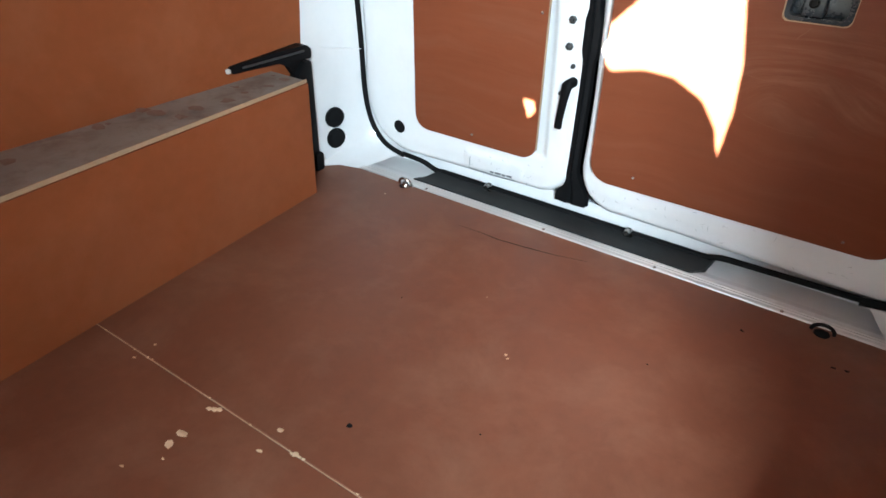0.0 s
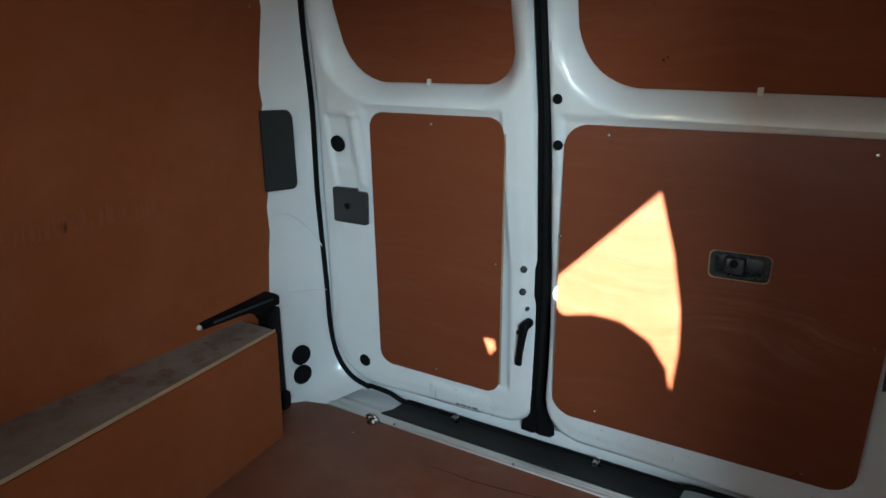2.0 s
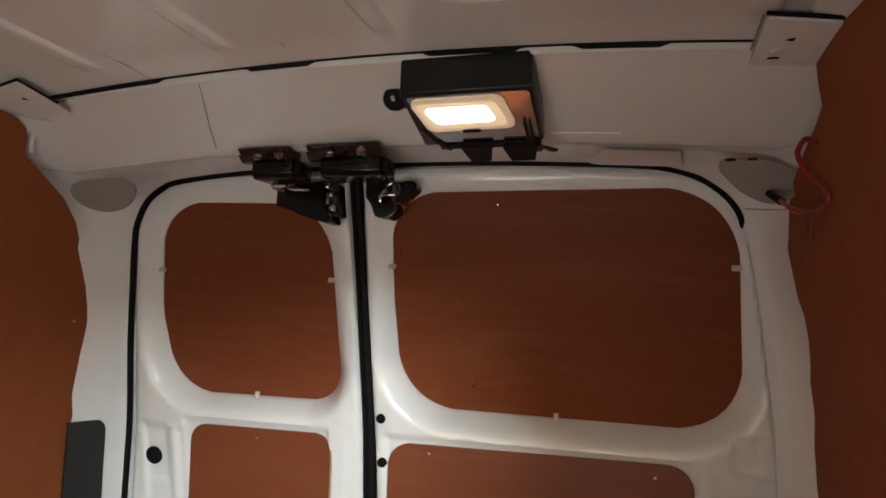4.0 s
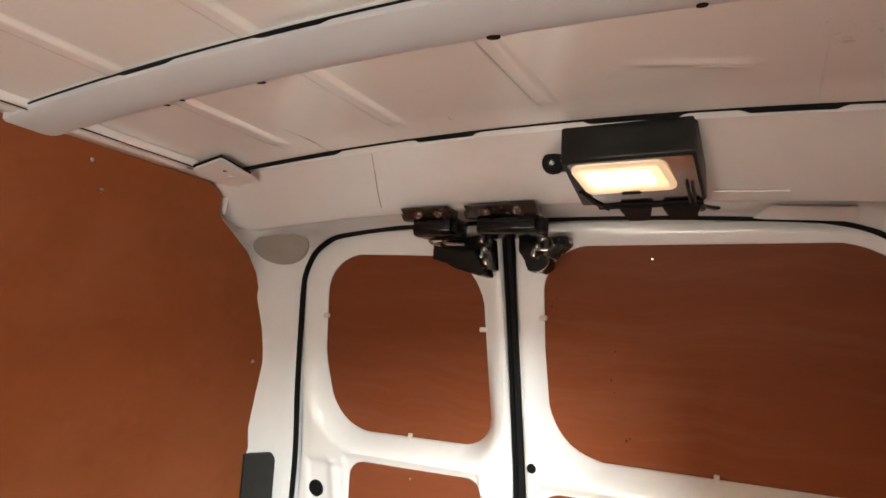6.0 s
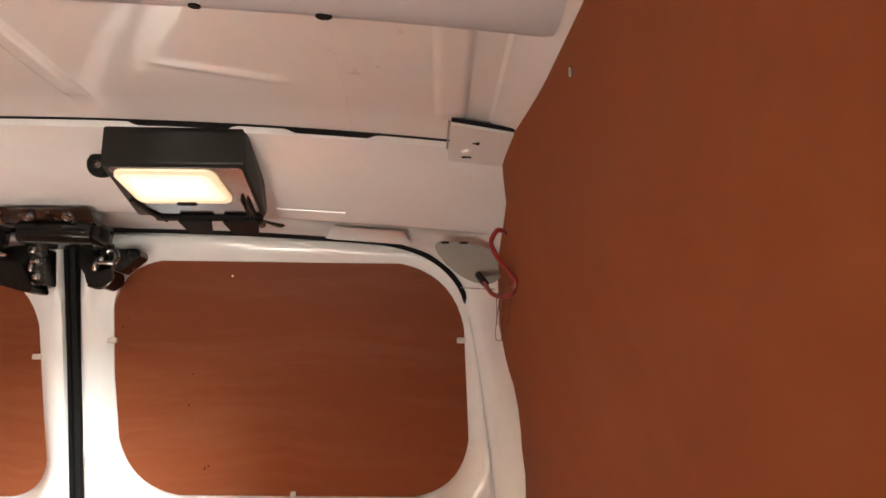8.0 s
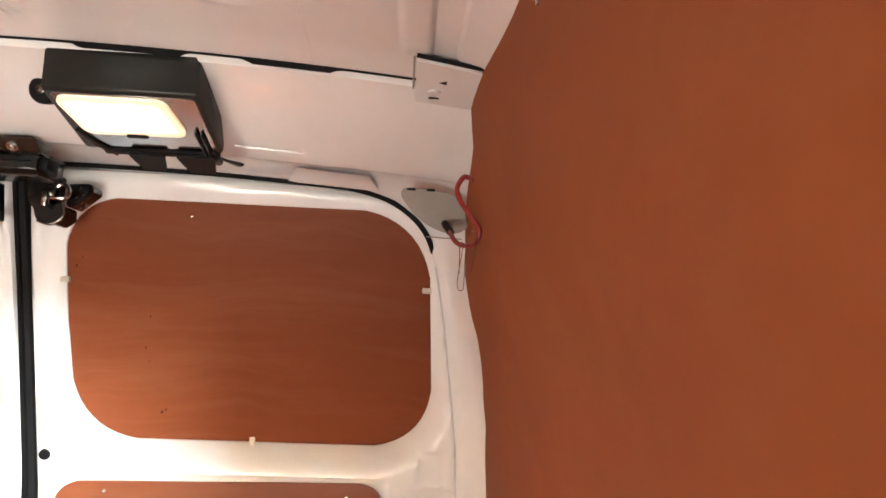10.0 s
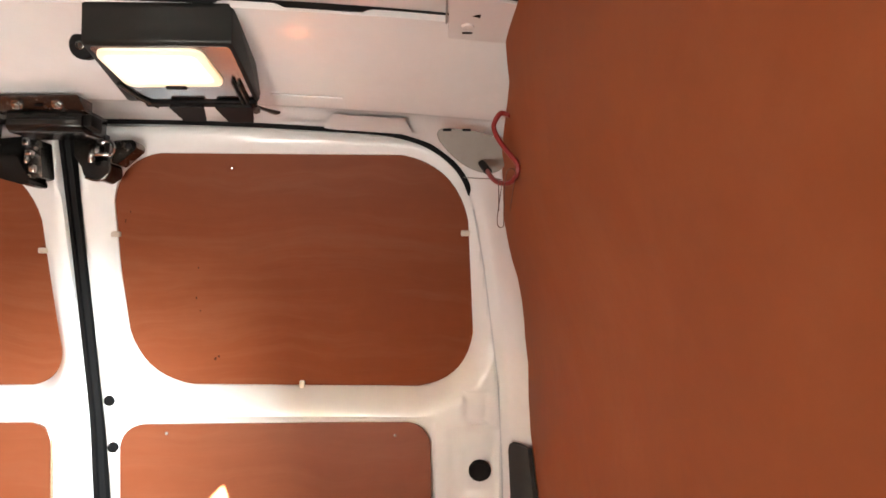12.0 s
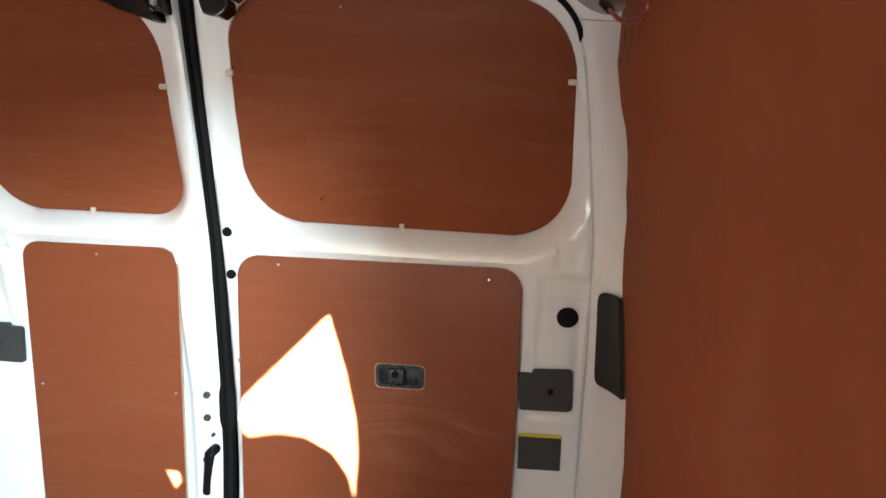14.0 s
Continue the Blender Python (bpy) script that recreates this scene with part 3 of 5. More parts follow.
for f in np.linspace(0, 1, 9):
    row = []
    for g in np.linspace(0, 1, 5):
        x = (0.046 + 0.107 * f) * (1 - g) + (0.018 + 0.145 * f) * g
        edge = min(f, 1 - f, g + 0.12) / 0.12
        row.append((x, 0.952 + 0.085 * g, 1.3035 - 0.075 * (x + 0.35) ** 2 - 0.003 * g - 0.0016 * min(1.0, edge)))
    rows.append(row)
part("pressed_pad", lattice(rows), PAINT, wall_rear, "raised pressed pad under the header")
part("header_bead", tube([(x, 0.889, 1.3085 - 0.075 * (x + 0.35) ** 2) for x in np.linspace(-0.03, 0.07, 12)], 0.0016, 6), PAINT, wall_rear)
part("pillar_seam", tube([(0.243, 0.975, 1.199), (0.27, 0.972, 1.197), (0.297, 0.968, 1.196)], 0.0009, 5), COVER_GREY, wall_rear)
part("gap_shadow_strip", joint(0.7235, -0.79, 0.218, ((-0.78, -0.58), (-0.433, -0.335), (-0.17, -0.05), (0.022, 0.122)), 0.0074, 0.0122), RUBBER, wall_rear, "black strip for the shaded gap along the header")

# sill, trim strip and tread mat
sill = structure("sill", prism(((1.192, -0.03), (1.192, -0.001), (1.24, -0.001), (1.262, -0.006), (1.34, -0.010), (1.36, 0.02), (1.40, 0.02), (1.40, -0.03)), -1.06, 0.36), PAINT, "white painted rear door sill", "sill", smooth=False)
trim = structure("trim", prism(((1.195, 0.0002), (1.197, 0.003), (1.203, 0.004), (1.204, 0.0028), (1.207, 0.0028), (1.208, 0.004), (1.212, 0.004), (1.213, 0.0028), (1.216, 0.0028), (1.217, 0.004), (1.224, 0.0035), (1.228, 0.0005)), -0.995, 0.318), ALU, "brushed aluminium strip along the plywood floor edge", "trim", smooth=False)
for x in (-0.78, -0.45, -0.19, 0.06, 0.27):
    part("screw", knob(((0.004, 0), (0.004, 0.0012), (0.0025, 0.002)), (x, 1.2, 0.0035), (0, 0, 1), 12), SCREW, trim)
mat_loop = [(-0.842, 1.230), (-0.124, 1.230), (-0.10, 1.262), (-0.095, 1.33), (-0.82, 1.33), (-0.825, 1.262)]
bm = bmesh.new()
vs = [bm.verts.new((x, y, 0.0035 if y < 1.25 else (0.002 if y < 1.3 else 0.0))) for x, y in mat_loop]
bm.faces.new((vs[0], vs[1], vs[2], vs[5])), bm.faces.new((vs[5], vs[2], vs[3], vs[4]))
ret = bmesh.ops.extrude_face_region(bm, geom=bm.faces[:])
for v in ret["geom"]:
    if isinstance(v, bmesh.types.BMVert):
        v.co.z -= 0.009
tagged(part("sill_mat", bm, GREY_RUBBER, smooth=False), "dark grey rubber tread mat glued on the door sill", "mat")
# black sheet added behind the doors so their gaps look dark
tagged(part("door_backing", rbox((1.56, 0.02, 1.50), 0.0, (-0.355, 1.42, 0.68)), RUBBER, smooth=False), "black sheet in place of the dark space behind the closed doors", "backing", kind="structure")


# ---------------------------------------------------------------- rear doors
def door_skin(outer, opening, dents):
    """The pressed inner skin: rolled outer edge, upper opening that rolls back to the recessed panel, and pressed fields."""
    bm = filled(outer, [opening], 0.007)
    bm.verts.ensure_lookup_table()
    co = np.array([v.co for v in bm.verts])[:, [0, 2]]
    edge, hole = loop_distance(co, outer), loop_distance(co, opening)
    y = np.interp(co[:, 1], DOOR_Z, DOOR_Y)
    depth = glass_y(co[:, 1]) - y
    y = y + depth * (1 - np.clip(hole / 0.044, 0, 1)) ** 1.45
    y = y + 0.018 * (1 - np.sqrt(np.clip(1 - (1 - np.clip(edge / 0.018, 0, 1)) ** 2, 0, 1)))
    y = y - 0.002 * ease((hole - 0.040) / 0.009) + 0.002
    y = y + 0.0035 * (1 - ease((edge - 0.020) / 0.026)) * ease((hole - 0.012) / 0.03)
    for (x0, x1, z0, z1), deep, soft in dents:
        s = np.minimum(np.minimum(co[:, 0] - x0, x1 - co[:, 0]), np.minimum(co[:, 1] - z0, z1 - co[:, 1]))
        y = y + deep * ease(s / soft + 0.5)
    y = y + 0.0012 * np.sin(co[:, 0] * 23 + 1) * np.sin(co[:, 1] * 17)
    for v, yy in zip(bm.verts, y):
        v.co.y = yy
    rim = [e for e in bm.edges if e.is_boundary]
    ret = bmesh.ops.extrude_edge_only(bm, edges=rim)
    for v in ret["geom"]:
        if isinstance(v, bmesh.types.BMVert):
            v.co.y += 0.02
    return bm


def normal_at(z, f=door_y):
    s = (f(z + 0.02) - f(z - 0.02)) / 0.04
    return Vector((0, -1, float(s))).normalized()


def plug(name, x, z, r, parent, label, y_of=door_y, mat=RUBBER, sunk=0.0):
    n = normal_at(z, y_of)
    at = Vector((x, float(y_of(z)) + sunk, z))
    return part(name, knob(((r, -0.003), (r, 0.0015), (r * 0.93, 0.003), (r * 0.7, 0.0034), (r * 0.62, 0.0022), (r * 0.2, 0.0022)), at, n, 24), mat, parent, label)


def screw(x, z, parent, y_of=lower_y, r=0.0034):
    n = normal_at(z, y_of)
    at = Vector((x, float(y_of(z)), z)) + n * 0.001
    part("screw", knob(((r, -0.001), (r, 0.0008), (r * 0.75, 0.002), (r * 0.35, 0.0022), (r * 0.3, 0.001)), at, n, 12), SCREW, parent)


def clip(x, z, dx, dz, parent):
    """A small clear retaining clip at the edge of an upper panel."""
    turn = Matrix.Rotation(math.atan2(dz, dx), 4, "Y").inverted()
    at = Vector((x, glass_y(z) - 0.001, z))
    part("clip", rbox((0.016, 0.007, 0.010), 0.002, at, turn=turn), CLIP, parent)


# left, narrow door
DOOR_L = rounded([(-0.925, 1.299), (-0.432, 1.304), (-0.447, 0.037), (-1.068, 0.024), (-1.050, 0.45)], [0.13, 0.012, 0.075, 0.14, 0.5], 9)
OPEN_L = rounded([(-0.855, 1.250), (-0.477, 1.240), (-0.498, 0.846), (-0.913, 0.844), (-0.9145, 1.02)], [0.10, 0.09, 0.07, 0.15, 0.2], 9)
door_1 = thing("door_1", "closed narrow rear van door, white paint with brown plywood panels", "door", kind="structure")
part("inner_skin", door_skin(DOOR_L, OPEN_L, [((-0.972, -0.862, 0.49, 0.765), 0.006, 0.012), ((-0.905, -0.885, 0.60, 0.775), -0.005, 0.012), ((-0.976, -0.915, 0.645, 0.772), 0.004, 0.016),
                                               ((-0.73, -0.565, 0.045, 0.095), -0.003, 0.006), ((-0.862, -0.515, 0.128, 0.790), 0.009, 0.012)]), PAINT, door_1, "white pressed steel inner skin")
panel = part("upper_panel", board(rounded([(-0.93, 1.275), (-0.462, 1.27), (-0.478, 0.825), (-0.945, 0.822)], 0.1), lambda z: glass_y(z) + 0.013, 0.007, step=0.06), PLY, door_1, "brown film-faced plywood panel")
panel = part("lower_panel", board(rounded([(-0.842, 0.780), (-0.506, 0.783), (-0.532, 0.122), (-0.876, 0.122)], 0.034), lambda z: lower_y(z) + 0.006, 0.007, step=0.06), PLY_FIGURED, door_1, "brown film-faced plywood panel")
part("panel_edge", lattice([[(-0.5045 - 0.0263 * (0.78 - z) / 0.66 + dx, lower_y(z) + 0.002, z) for dx in (0.0, 0.0022)] for z in np.linspace(0.752, 0.150, 12)], 0.004), PLY_EDGE, door_1, "pale cut edge of the panel")
for x, z in ((-0.679, 0.761), (-0.838, 0.458), (-0.532, 0.461), (-0.704, 0.144)):
    screw(x, z, door_1)
for x, z, dx, dz in ((-0.890, 1.111, 1, 0), (-0.489, 1.095, 1, 0), (-0.704, 0.846, 0, 1)):
    clip(x, z, dx, dz, door_1)
plug("plug", -0.947, 0.699, 0.020, door_1, "black rubber plug")
plug("plug", -0.941, 0.101, 0.0175, door_1, "black rubber plug")
for x, z, r in ((-0.477, 0.451, 0.0085), (-0.479, 0.396, 0.0085), (-0.467, 0.356, 0.005), (-0.490, 0.292, 0.005)):
    part("bolt", knob(((r, 0), (r, 0.005), (r * 0.8, 0.006), (r * 0.5, 0.006), (r * 0.5, 0.010), (r * 0.3, 0.011)), (x, float(door_y(z)) + 0.001, z), normal_at(z), 6), GREY_PLASTIC, door_1, "dark bolt head")
# release lever
bm = tube([(-0.4625, 1.262, 0.326), (-0.464, 1.256, 0.322), (-0.468, 1.257, 0.29), (-0.474, 1.262, 0.25), (-0.478, 1.268, 0.222)], [0.010, 0.012, 0.0095, 0.0085, 0.009], 10, 0.8)
lever = part("release_lever", bm, PLASTIC, door_1, "black plastic release lever")
part("pivot", knob(((0.011, 0), (0.011, 0.02), (0.008, 0.026)), (-0.4635, 1.285, 0.322), (0, -1, 0), 16), PLASTIC, lever)
# square access cover
bm = board(rounded([(-0.978, 0.590), (-0.906, 0.592), (-0.904, 0.585), (-0.876, 0.585), (-0.890, 0.498), (-0.992, 0.498)], [0.006, 0.002, 0.002, 0.006, 0.006, 0.006], 4), lambda z: float(door_y(z)) - 0.001, 0.010, step=0.03)
cover = part("access_cover", bm, GREY_PLASTIC, door_1, "dark grey plastic access cover")
part("dimple", knob(((0.008, 0), (0.008, 0.002), (0.005, 0.001), (0.002, 0.001)), (-0.938, 1.237, 0.545), normal_at(0.545), 14), PLASTIC, cover)
# stencilled mark: bars of unreadable print
for x0, x1, z in ((-0.655, -0.645, 0.052), (-0.641, -0.625, 0.053), (-0.621, -0.612, 0.053), (-0.608, -0.594, 0.054)):
    part("print_bar", rbox((x1 - x0, 0.0016, 0.004), 0, ((x0 + x1) / 2, float(door_y(z)) - 0.0025, z)), STENCIL, door_1, smooth=False)
part("print_frame", tube([(-0.715, 1.2965, 0.082), (-0.717, 1.2975, 0.045), (-0.585, 1.298, 0.047)], 0.0009, 5), STENCIL, door_1)

# right, wide door
DOOR_R = rounded([(-0.408, 1.306), (-0.12, 1.3025), (0.07, 1.2925), (0.258, 1.279), (0.328, 0.80), (0.349, 0.022), (-0.424, 0.036)], [0.012, 0.3, 0.3, 0.12, 0.6, 0.13, 0.085], 9)
OPEN_R = rounded([(-0.345, 1.258), (0.25, 1.255), (0.276, 0.843), (-0.365, 0.848), (-0.361, 1.06)], [0.085, 0.115, 0.10, 0.22, 0.25], 9)
door_2 = thing("door_2", "closed wide rear van door, white paint with brown plywood panels", "door", kind="structure")
part("inner_skin", door_skin(DOOR_R, OPEN_R, [((0.226, 0.318, 0.46, 0.772), 0.006, 0.008), ((0.252, 0.296, 0.785, 0.842), 0.006, 0.010), ((0.254, 0.312, 0.645, 0.738), 0.0035, 0.007), ((-0.386, 0.196, 0.122, 0.790), 0.009, 0.012)]), PAINT, door_2, "white pressed steel inner skin")
part("upper_panel", board(rounded([(-0.36, 1.275), (0.27, 1.272), (0.295, 0.822), (-0.385, 0.828)], 0.1), lambda z: glass_y(z) + 0.013, 0.007, step=0.06), PLY, door_2, "brown film-faced plywood panel")
cut = rounded([(-0.0975, 0.5675), (0.0065, 0.5685), (0.0055, 0.5155), (-0.0965, 0.5135)], 0.009, 3)
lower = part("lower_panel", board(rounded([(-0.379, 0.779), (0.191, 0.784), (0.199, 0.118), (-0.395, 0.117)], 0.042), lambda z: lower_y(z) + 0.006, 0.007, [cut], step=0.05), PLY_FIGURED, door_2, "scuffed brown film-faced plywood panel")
for x, z in ((-0.294, 0.763), (0.126, 0.759), (0.179, 0.428), (-0.295, 0.150), (-0.384, 0.55), (0.112, 0.139)):
    screw(x, z, door_2)
screw(-0.146, 1.233, door_2, lambda z: glass_y(z) + 0.006, 0.0026)
for x, z, dx, dz in ((-0.357, 1.123, 1, 0), (0.252, 1.126, 1, 0), (-0.053, 0.847, 0, 1)):
    clip(x, z, dx, dz, door_2)
plug("plug", -0.392, 0.825, 0.0095, door_2, "small black rubber plug")
plug("plug", -0.394, 0.736, 0.0095, door_2, "small black rubber plug")
plug("plug", 0.283, 0.690, 0.021, door_2, "black rubber plug", sunk=0.004)
plug("plug", 0.240, 0.096, 0.021, door_2, "black rubber plug")
# dark resin specks on the upper panels
rng = random.Random(5)
bm = bmesh.new()
for x, z, w, h in ((-0.213, 0.898, 0.0026, 0.006), (-0.206, 0.902, 0.0018, 0.004), (-0.234, 1.012, 0.002, 0.003), (-0.223, 1.066, 0.002, 0.0024), (-0.230, 0.988, 0.0012, 0.002), (-0.339, 1.147, 0.0016, 0.004), (-0.328, 1.161, 0.001, 0.003)):
    ring = [bm.verts.new((x + w * rng.uniform(0.6, 1.1) * math.cos(a), float(glass_y(z)) + 0.0052, z + h * rng.uniform(0.6, 1.1) * math.sin(a))) for a in np.linspace(0, 2 * math.pi, 8)[:-1]]
    bm.faces.new(ring)
part("resin_specks", bm, RESIN, door_2, "dark resin specks", smooth=False)
# grab handle set into the lower panel
tray = rounded([(-0.0957, 0.5667), (0.0058, 0.5677), (0.0048, 0.5172), (-0.0947, 0.5155)], 0.010, 4)
part("cut_edge", board(rounded([(-0.098, 0.568), (0.007, 0.569), (0.006, 0.515), (-0.097, 0.513)], 0.009, 3), lambda z: lower_y(z) + 0.005, 0.0066, [tray], step=0), PLY_EDGE, lower, "pale sawn edge of the cut-out")
tray_in = rounded([(-0.088, 0.559), (-0.003, 0.560), (-0.004, 0.524), (-0.087, 0.522)], 0.008, 4)
handle = part("inner_handle", board(tray, lambda z: lower_y(z) + 0.026, 0.028, [tray_in], step=0), HANDLE_BLUE, door_2, "blue-black plastic inner handle in a cut-out")
part("tray", rbox((0.104, 0.006, 0.052), 0.001, (-0.0455, lower_y(0.54) + 0.026, 0.541)), HANDLE_BLUE, handle)
part("finger_block", rbox((0.036, 0.026, 0.034), 0.005, (-0.054, lower_y(0.54) + 0.012, 0.540), 3), HANDLE_BLUE, handle)
part("lock_button", knob(((0.008, 0), (0.008, 0.002), (0.0055, 0.003), (0.005, 0.001), (0.002, 0.001)), (-0.055, lower_y(0.548) - 0.0015, 0.546), (0, -1, 0), 16), PLASTIC, handle)
rng = random.Random(11)
bm = bmesh.new()


def scratch(points, w):
    """A hair-thin raised ribbon on the lower panel."""
    pv = None
    for x, z in points:
        a = [bm.verts.new((x, lower_y(z) - 0.0016, z - w)), bm.verts.new((x, lower_y(z) - 0.0016, z + w))]
        if pv:
            bm.faces.new((pv[0], a[0], a[1], pv[1]))
        pv = a


for k in range(9):
    a0 = rng.uniform(-2.5, 0.3)
    r0, cx, cz = rng.uniform(0.03, 0.15), -0.05 + rng.uniform(-0.05, 0.06), 0.47 + rng.uniform(-0.06, 0.03)
    ln = rng.uniform(0.3, 0.9)
    scratch([(cx + r0 * math.cos(a0 + ln * i / 8) * 1.2, cz + 0.7 * r0 * math.sin(a0 + ln * i / 8)) for i in range(9)], rng.uniform(0.0001, 0.00028))
scratch([(-0.048, 0.508), (-0.054, 0.500), (-0.062, 0.492), (-0.066, 0.486)], 0.0009)
part("scratches", bm, SCUFF, lower, "pale curved scratches below the handle", smooth=False)
# access cover and sticker
bm = board(rounded([(0.196, 0.566), (0.222, 0.566), (0.225, 0.574), (0.303, 0.579), (0.310, 0.484), (0.202, 0.480)], [0.006, 0.002, 0.002, 0.008, 0.010, 0.006], 4), lambda z: float(door_y(z)) + 0.004, 0.010, step=0.03)
cover = part("access_cover", bm, GREY_PLASTIC, door_2, "dark grey plastic access cover")
part("peg", knob(((0.006, 0), (0.006, 0.003), (0.004, 0.004)), (0.262, float(door_y(0.528)) - 0.006, 0.528), normal_at(0.528), 12), PLASTIC, cover)
label = part("sticker", board([(0.204, 0.418), (0.294, 0.420), (0.296, 0.343), (0.207, 0.340)], lambda z: float(door_y(z)) - 0.0005, 0.0015, step=0.03), STICKER, door_2, "dark rectangular information sticker")
part("yellow_band", board([(0.2045, 0.424), (0.294, 0.426), (0.294, 0.419), (0.2045, 0.417)], lambda z: float(door_y(z)) - 0.001, 0.0016), YELLOW, label, "yellow band")
# roller guides below both doors
for x in (-0.655, -0.285):
    guide = thing("door_guide", "small shiny steel guide under the rear door edge", "guide", group="door guides")
    part("roller", knob(((0.007, 0), (0.008, 0.004), (0.008, 0.016), (0.006, 0.02)), (x, 1.30, 0.014), (0, -1, 0), 14), CHROME, guide)
    part("foot", rbox((0.02, 0.03, 0.006), 0.002, (x, 1.305, -0.001)), STEEL, guide)

# seals
seal = thing("door_seal", "black rubber seal round the rear door opening", "seal")
pts = [(x, float(door_y(z)) - 0.001 + (0.036 if x > 0.255 and 0.24 < z < 1.17 else 0.0), z) for x, z in SEAL]
line = smooth_line(pts, 5)
thick = [0.0095 if p.z < 0.3 and p.x > 0 else (float(np.interp(p.x, [-0.8, -0.3], [0.0066, 0.0048])) if p.z > 1.15 else (0.0056 if p.x > 0 else 0.0070)) for p in line]
part("aperture_seal", tube(line, thick, 8), RUBBER, seal)
# grey tube drawn in for the thin shadow where door meets pillar
part("door_shadow_line", tube(smooth_line([(x - 0.002, float(door_y(z)) + 0.003, z) for x, z in SEAL if x > 0.255 and 0.24 < z < 1.18], 4), 0.0014, 6), PRIMER, seal, "narrow grey line for the shadow between door and pillar")
part("bottom_seal", tube([(x, 1.312, float(np.interp(x, [-0.94, -0.87, -0.83, -0.12, -0.08, 0.18], [0.018, 0.014, 0.0, 0.0, 0.012, 0.018]))) for x in np.linspace(-0.94, 0.18, 60)], 0.007, 8), RUBBER, seal)
rows = []
for z in np.linspace(0.02, 1.302, 60):
    xm = np.interp(z, [0.0, 0.15, 0.45, 0.8, 1.1, 1.3], [-0.447, -0.443, -0.436, -0.423, -0.419, -0.421])
    w = 0.0125 - 0.002 * float(ease(np.array((z - 0.6) / 0.5))) + (0.006 if 0.385 < z < 0.46 else 0)
    w += 0.030 * float(ease(np.array((0.12 - z) / 0.09)))
    y = float(door_y(z)) + 0.016 * float(ease(np.array((0.12 - z) / 0.08)))
    rows.append([(xm - w, y + 0.022, z), (xm - w * 0.9, y + 0.005, z), (xm - w * 0.2, y + 0.002, z), (xm, y + 0.008, z), (xm + w * 0.2, y + 0.002, z), (xm + w * 0.9, y + 0.005, z), (xm + w, y + 0.022, z)])
part("centre_seal", lattice(rows, 0.003), RUBBER, seal, "black rubber lip between the two doors")


# ---------------------------------------------------------------- fittings at the top of the doors
def slab(corners, r, y0, y1, bevel=0.0):
    """An upright moulding: an outline in x and z from depth y0 to y1."""
    bm = filled(rounded(corners, r, 3))
    ret = bmesh.ops.extrude_face_region(bm, geom=bm.faces[:])
    for v in bm.verts:
        v.co.y = y1
    for v in ret["geom"]:
        if isinstance(v, bmesh.types.BMVert):
            v.co.y = y0
    return bm


def top_catch(x0, x1, label):
    """A black moulded door check under the header, on a dull steel plate."""
    c = thing("door_catch", label, "door catch", group="door catches")
    xm, w = (x0 + x1) / 2, x1 - x0
    part("housing", prism(((0.914, 1.282), (0.913, 1.260), (0.922, 1.253), (0.984, 1.256), (0.988, 1.290), (0.93, 1.290)), x0, x1, 0.003), GLOSS, c, "black plastic housing")
    part("side_hook", prism(((0.918, 1.280), (0.918, 1.262), (0.95, 1.258), (0.95, 1.280)), x1 - 0.001, x1 + 0.012, 0.003), PLASTIC, c)
    part("plate", prism(((0.892, 1.3005), (0.896, 1.2985), (0.9155, 1.2822), (0.935, 1.2822), (0.935, 1.3005)), x0 - 0.017, x1 + 0.004, 0.0012), STEEL, c, "dull steel mounting plate")
    part("plate_fold", prism(((0.905, 1.2935), (0.917, 1.2825), (0.93, 1.2825), (0.93, 1.294)), x0 - 0.023, x0 - 0.0165, 0.001), STEEL, c)
    for dx in (-0.30, 0.22):
        at = Vector((xm + dx * w, 0.906, 1.2902))
        bolt = part("bolt", knob(((0.0085, 0), (0.0085, 0.0016), (0.006, 0.002), (0.006, 0.006), (0.0045, 0.007)), at, (0, -0.64, -0.77), 6), CHROME, c, "bright bolt head")
    part("slot", rbox((0.012, 0.002, 0.005), 0.0006, (xm - 0.02 * w, 0.9065, 1.2896), turn=Matrix.Rotation(radians(-40), 4, "X")), RUBBER, c)
    part("lip", rbox((w * 0.86, 0.004, 0.004), 0.0012, (xm, 0.914, 1.272)), PLASTIC, c)
    return c


top_catch(-0.544, -0.466, "black plastic and steel catch above the narrow door")
top_catch(-0.415, -0.306, "black plastic and steel catch above the wide door")
latch = thing("door_latch", "black door latch with chromed claw on the narrow door top", "latch")
part("body", slab([(-0.557, 1.258), (-0.53, 1.264), (-0.455, 1.272), (-0.462, 1.236), (-0.538, 1.232), (-0.545, 1.224), (-0.557, 1.226)], 0.003, 1.022, 1.062), GLOSS, latch, "black plastic body")
part("wedge", slab([(-0.537, 1.236), (-0.462, 1.239), (-0.440, 1.200), (-0.440, 1.193), (-0.454, 1.193), (-0.50, 1.206), (-0.537, 1.225)], 0.003, 1.012, 1.06), GLOSS, latch, "black wedge")
part("plate", slab([(-0.462, 1.272), (-0.437, 1.268), (-0.430, 1.208), (-0.444, 1.204), (-0.456, 1.232)], 0.003, 1.030, 1.062), STEEL, latch, "steel side plate")
for x, z, sx, sz in ((-0.452, 1.262, 0.010, 0.012), (-0.446, 1.244, 0.012, 0.008), (-0.450, 1.233, 0.007, 0.014), (-0.441, 1.219, 0.010, 0.012), (-0.447, 1.207, 0.008, 0.006)):
    part("claw", rbox((sx, 0.016, sz), 0.002, (x, 1.024, z)), CHROME, latch, "chromed claw")
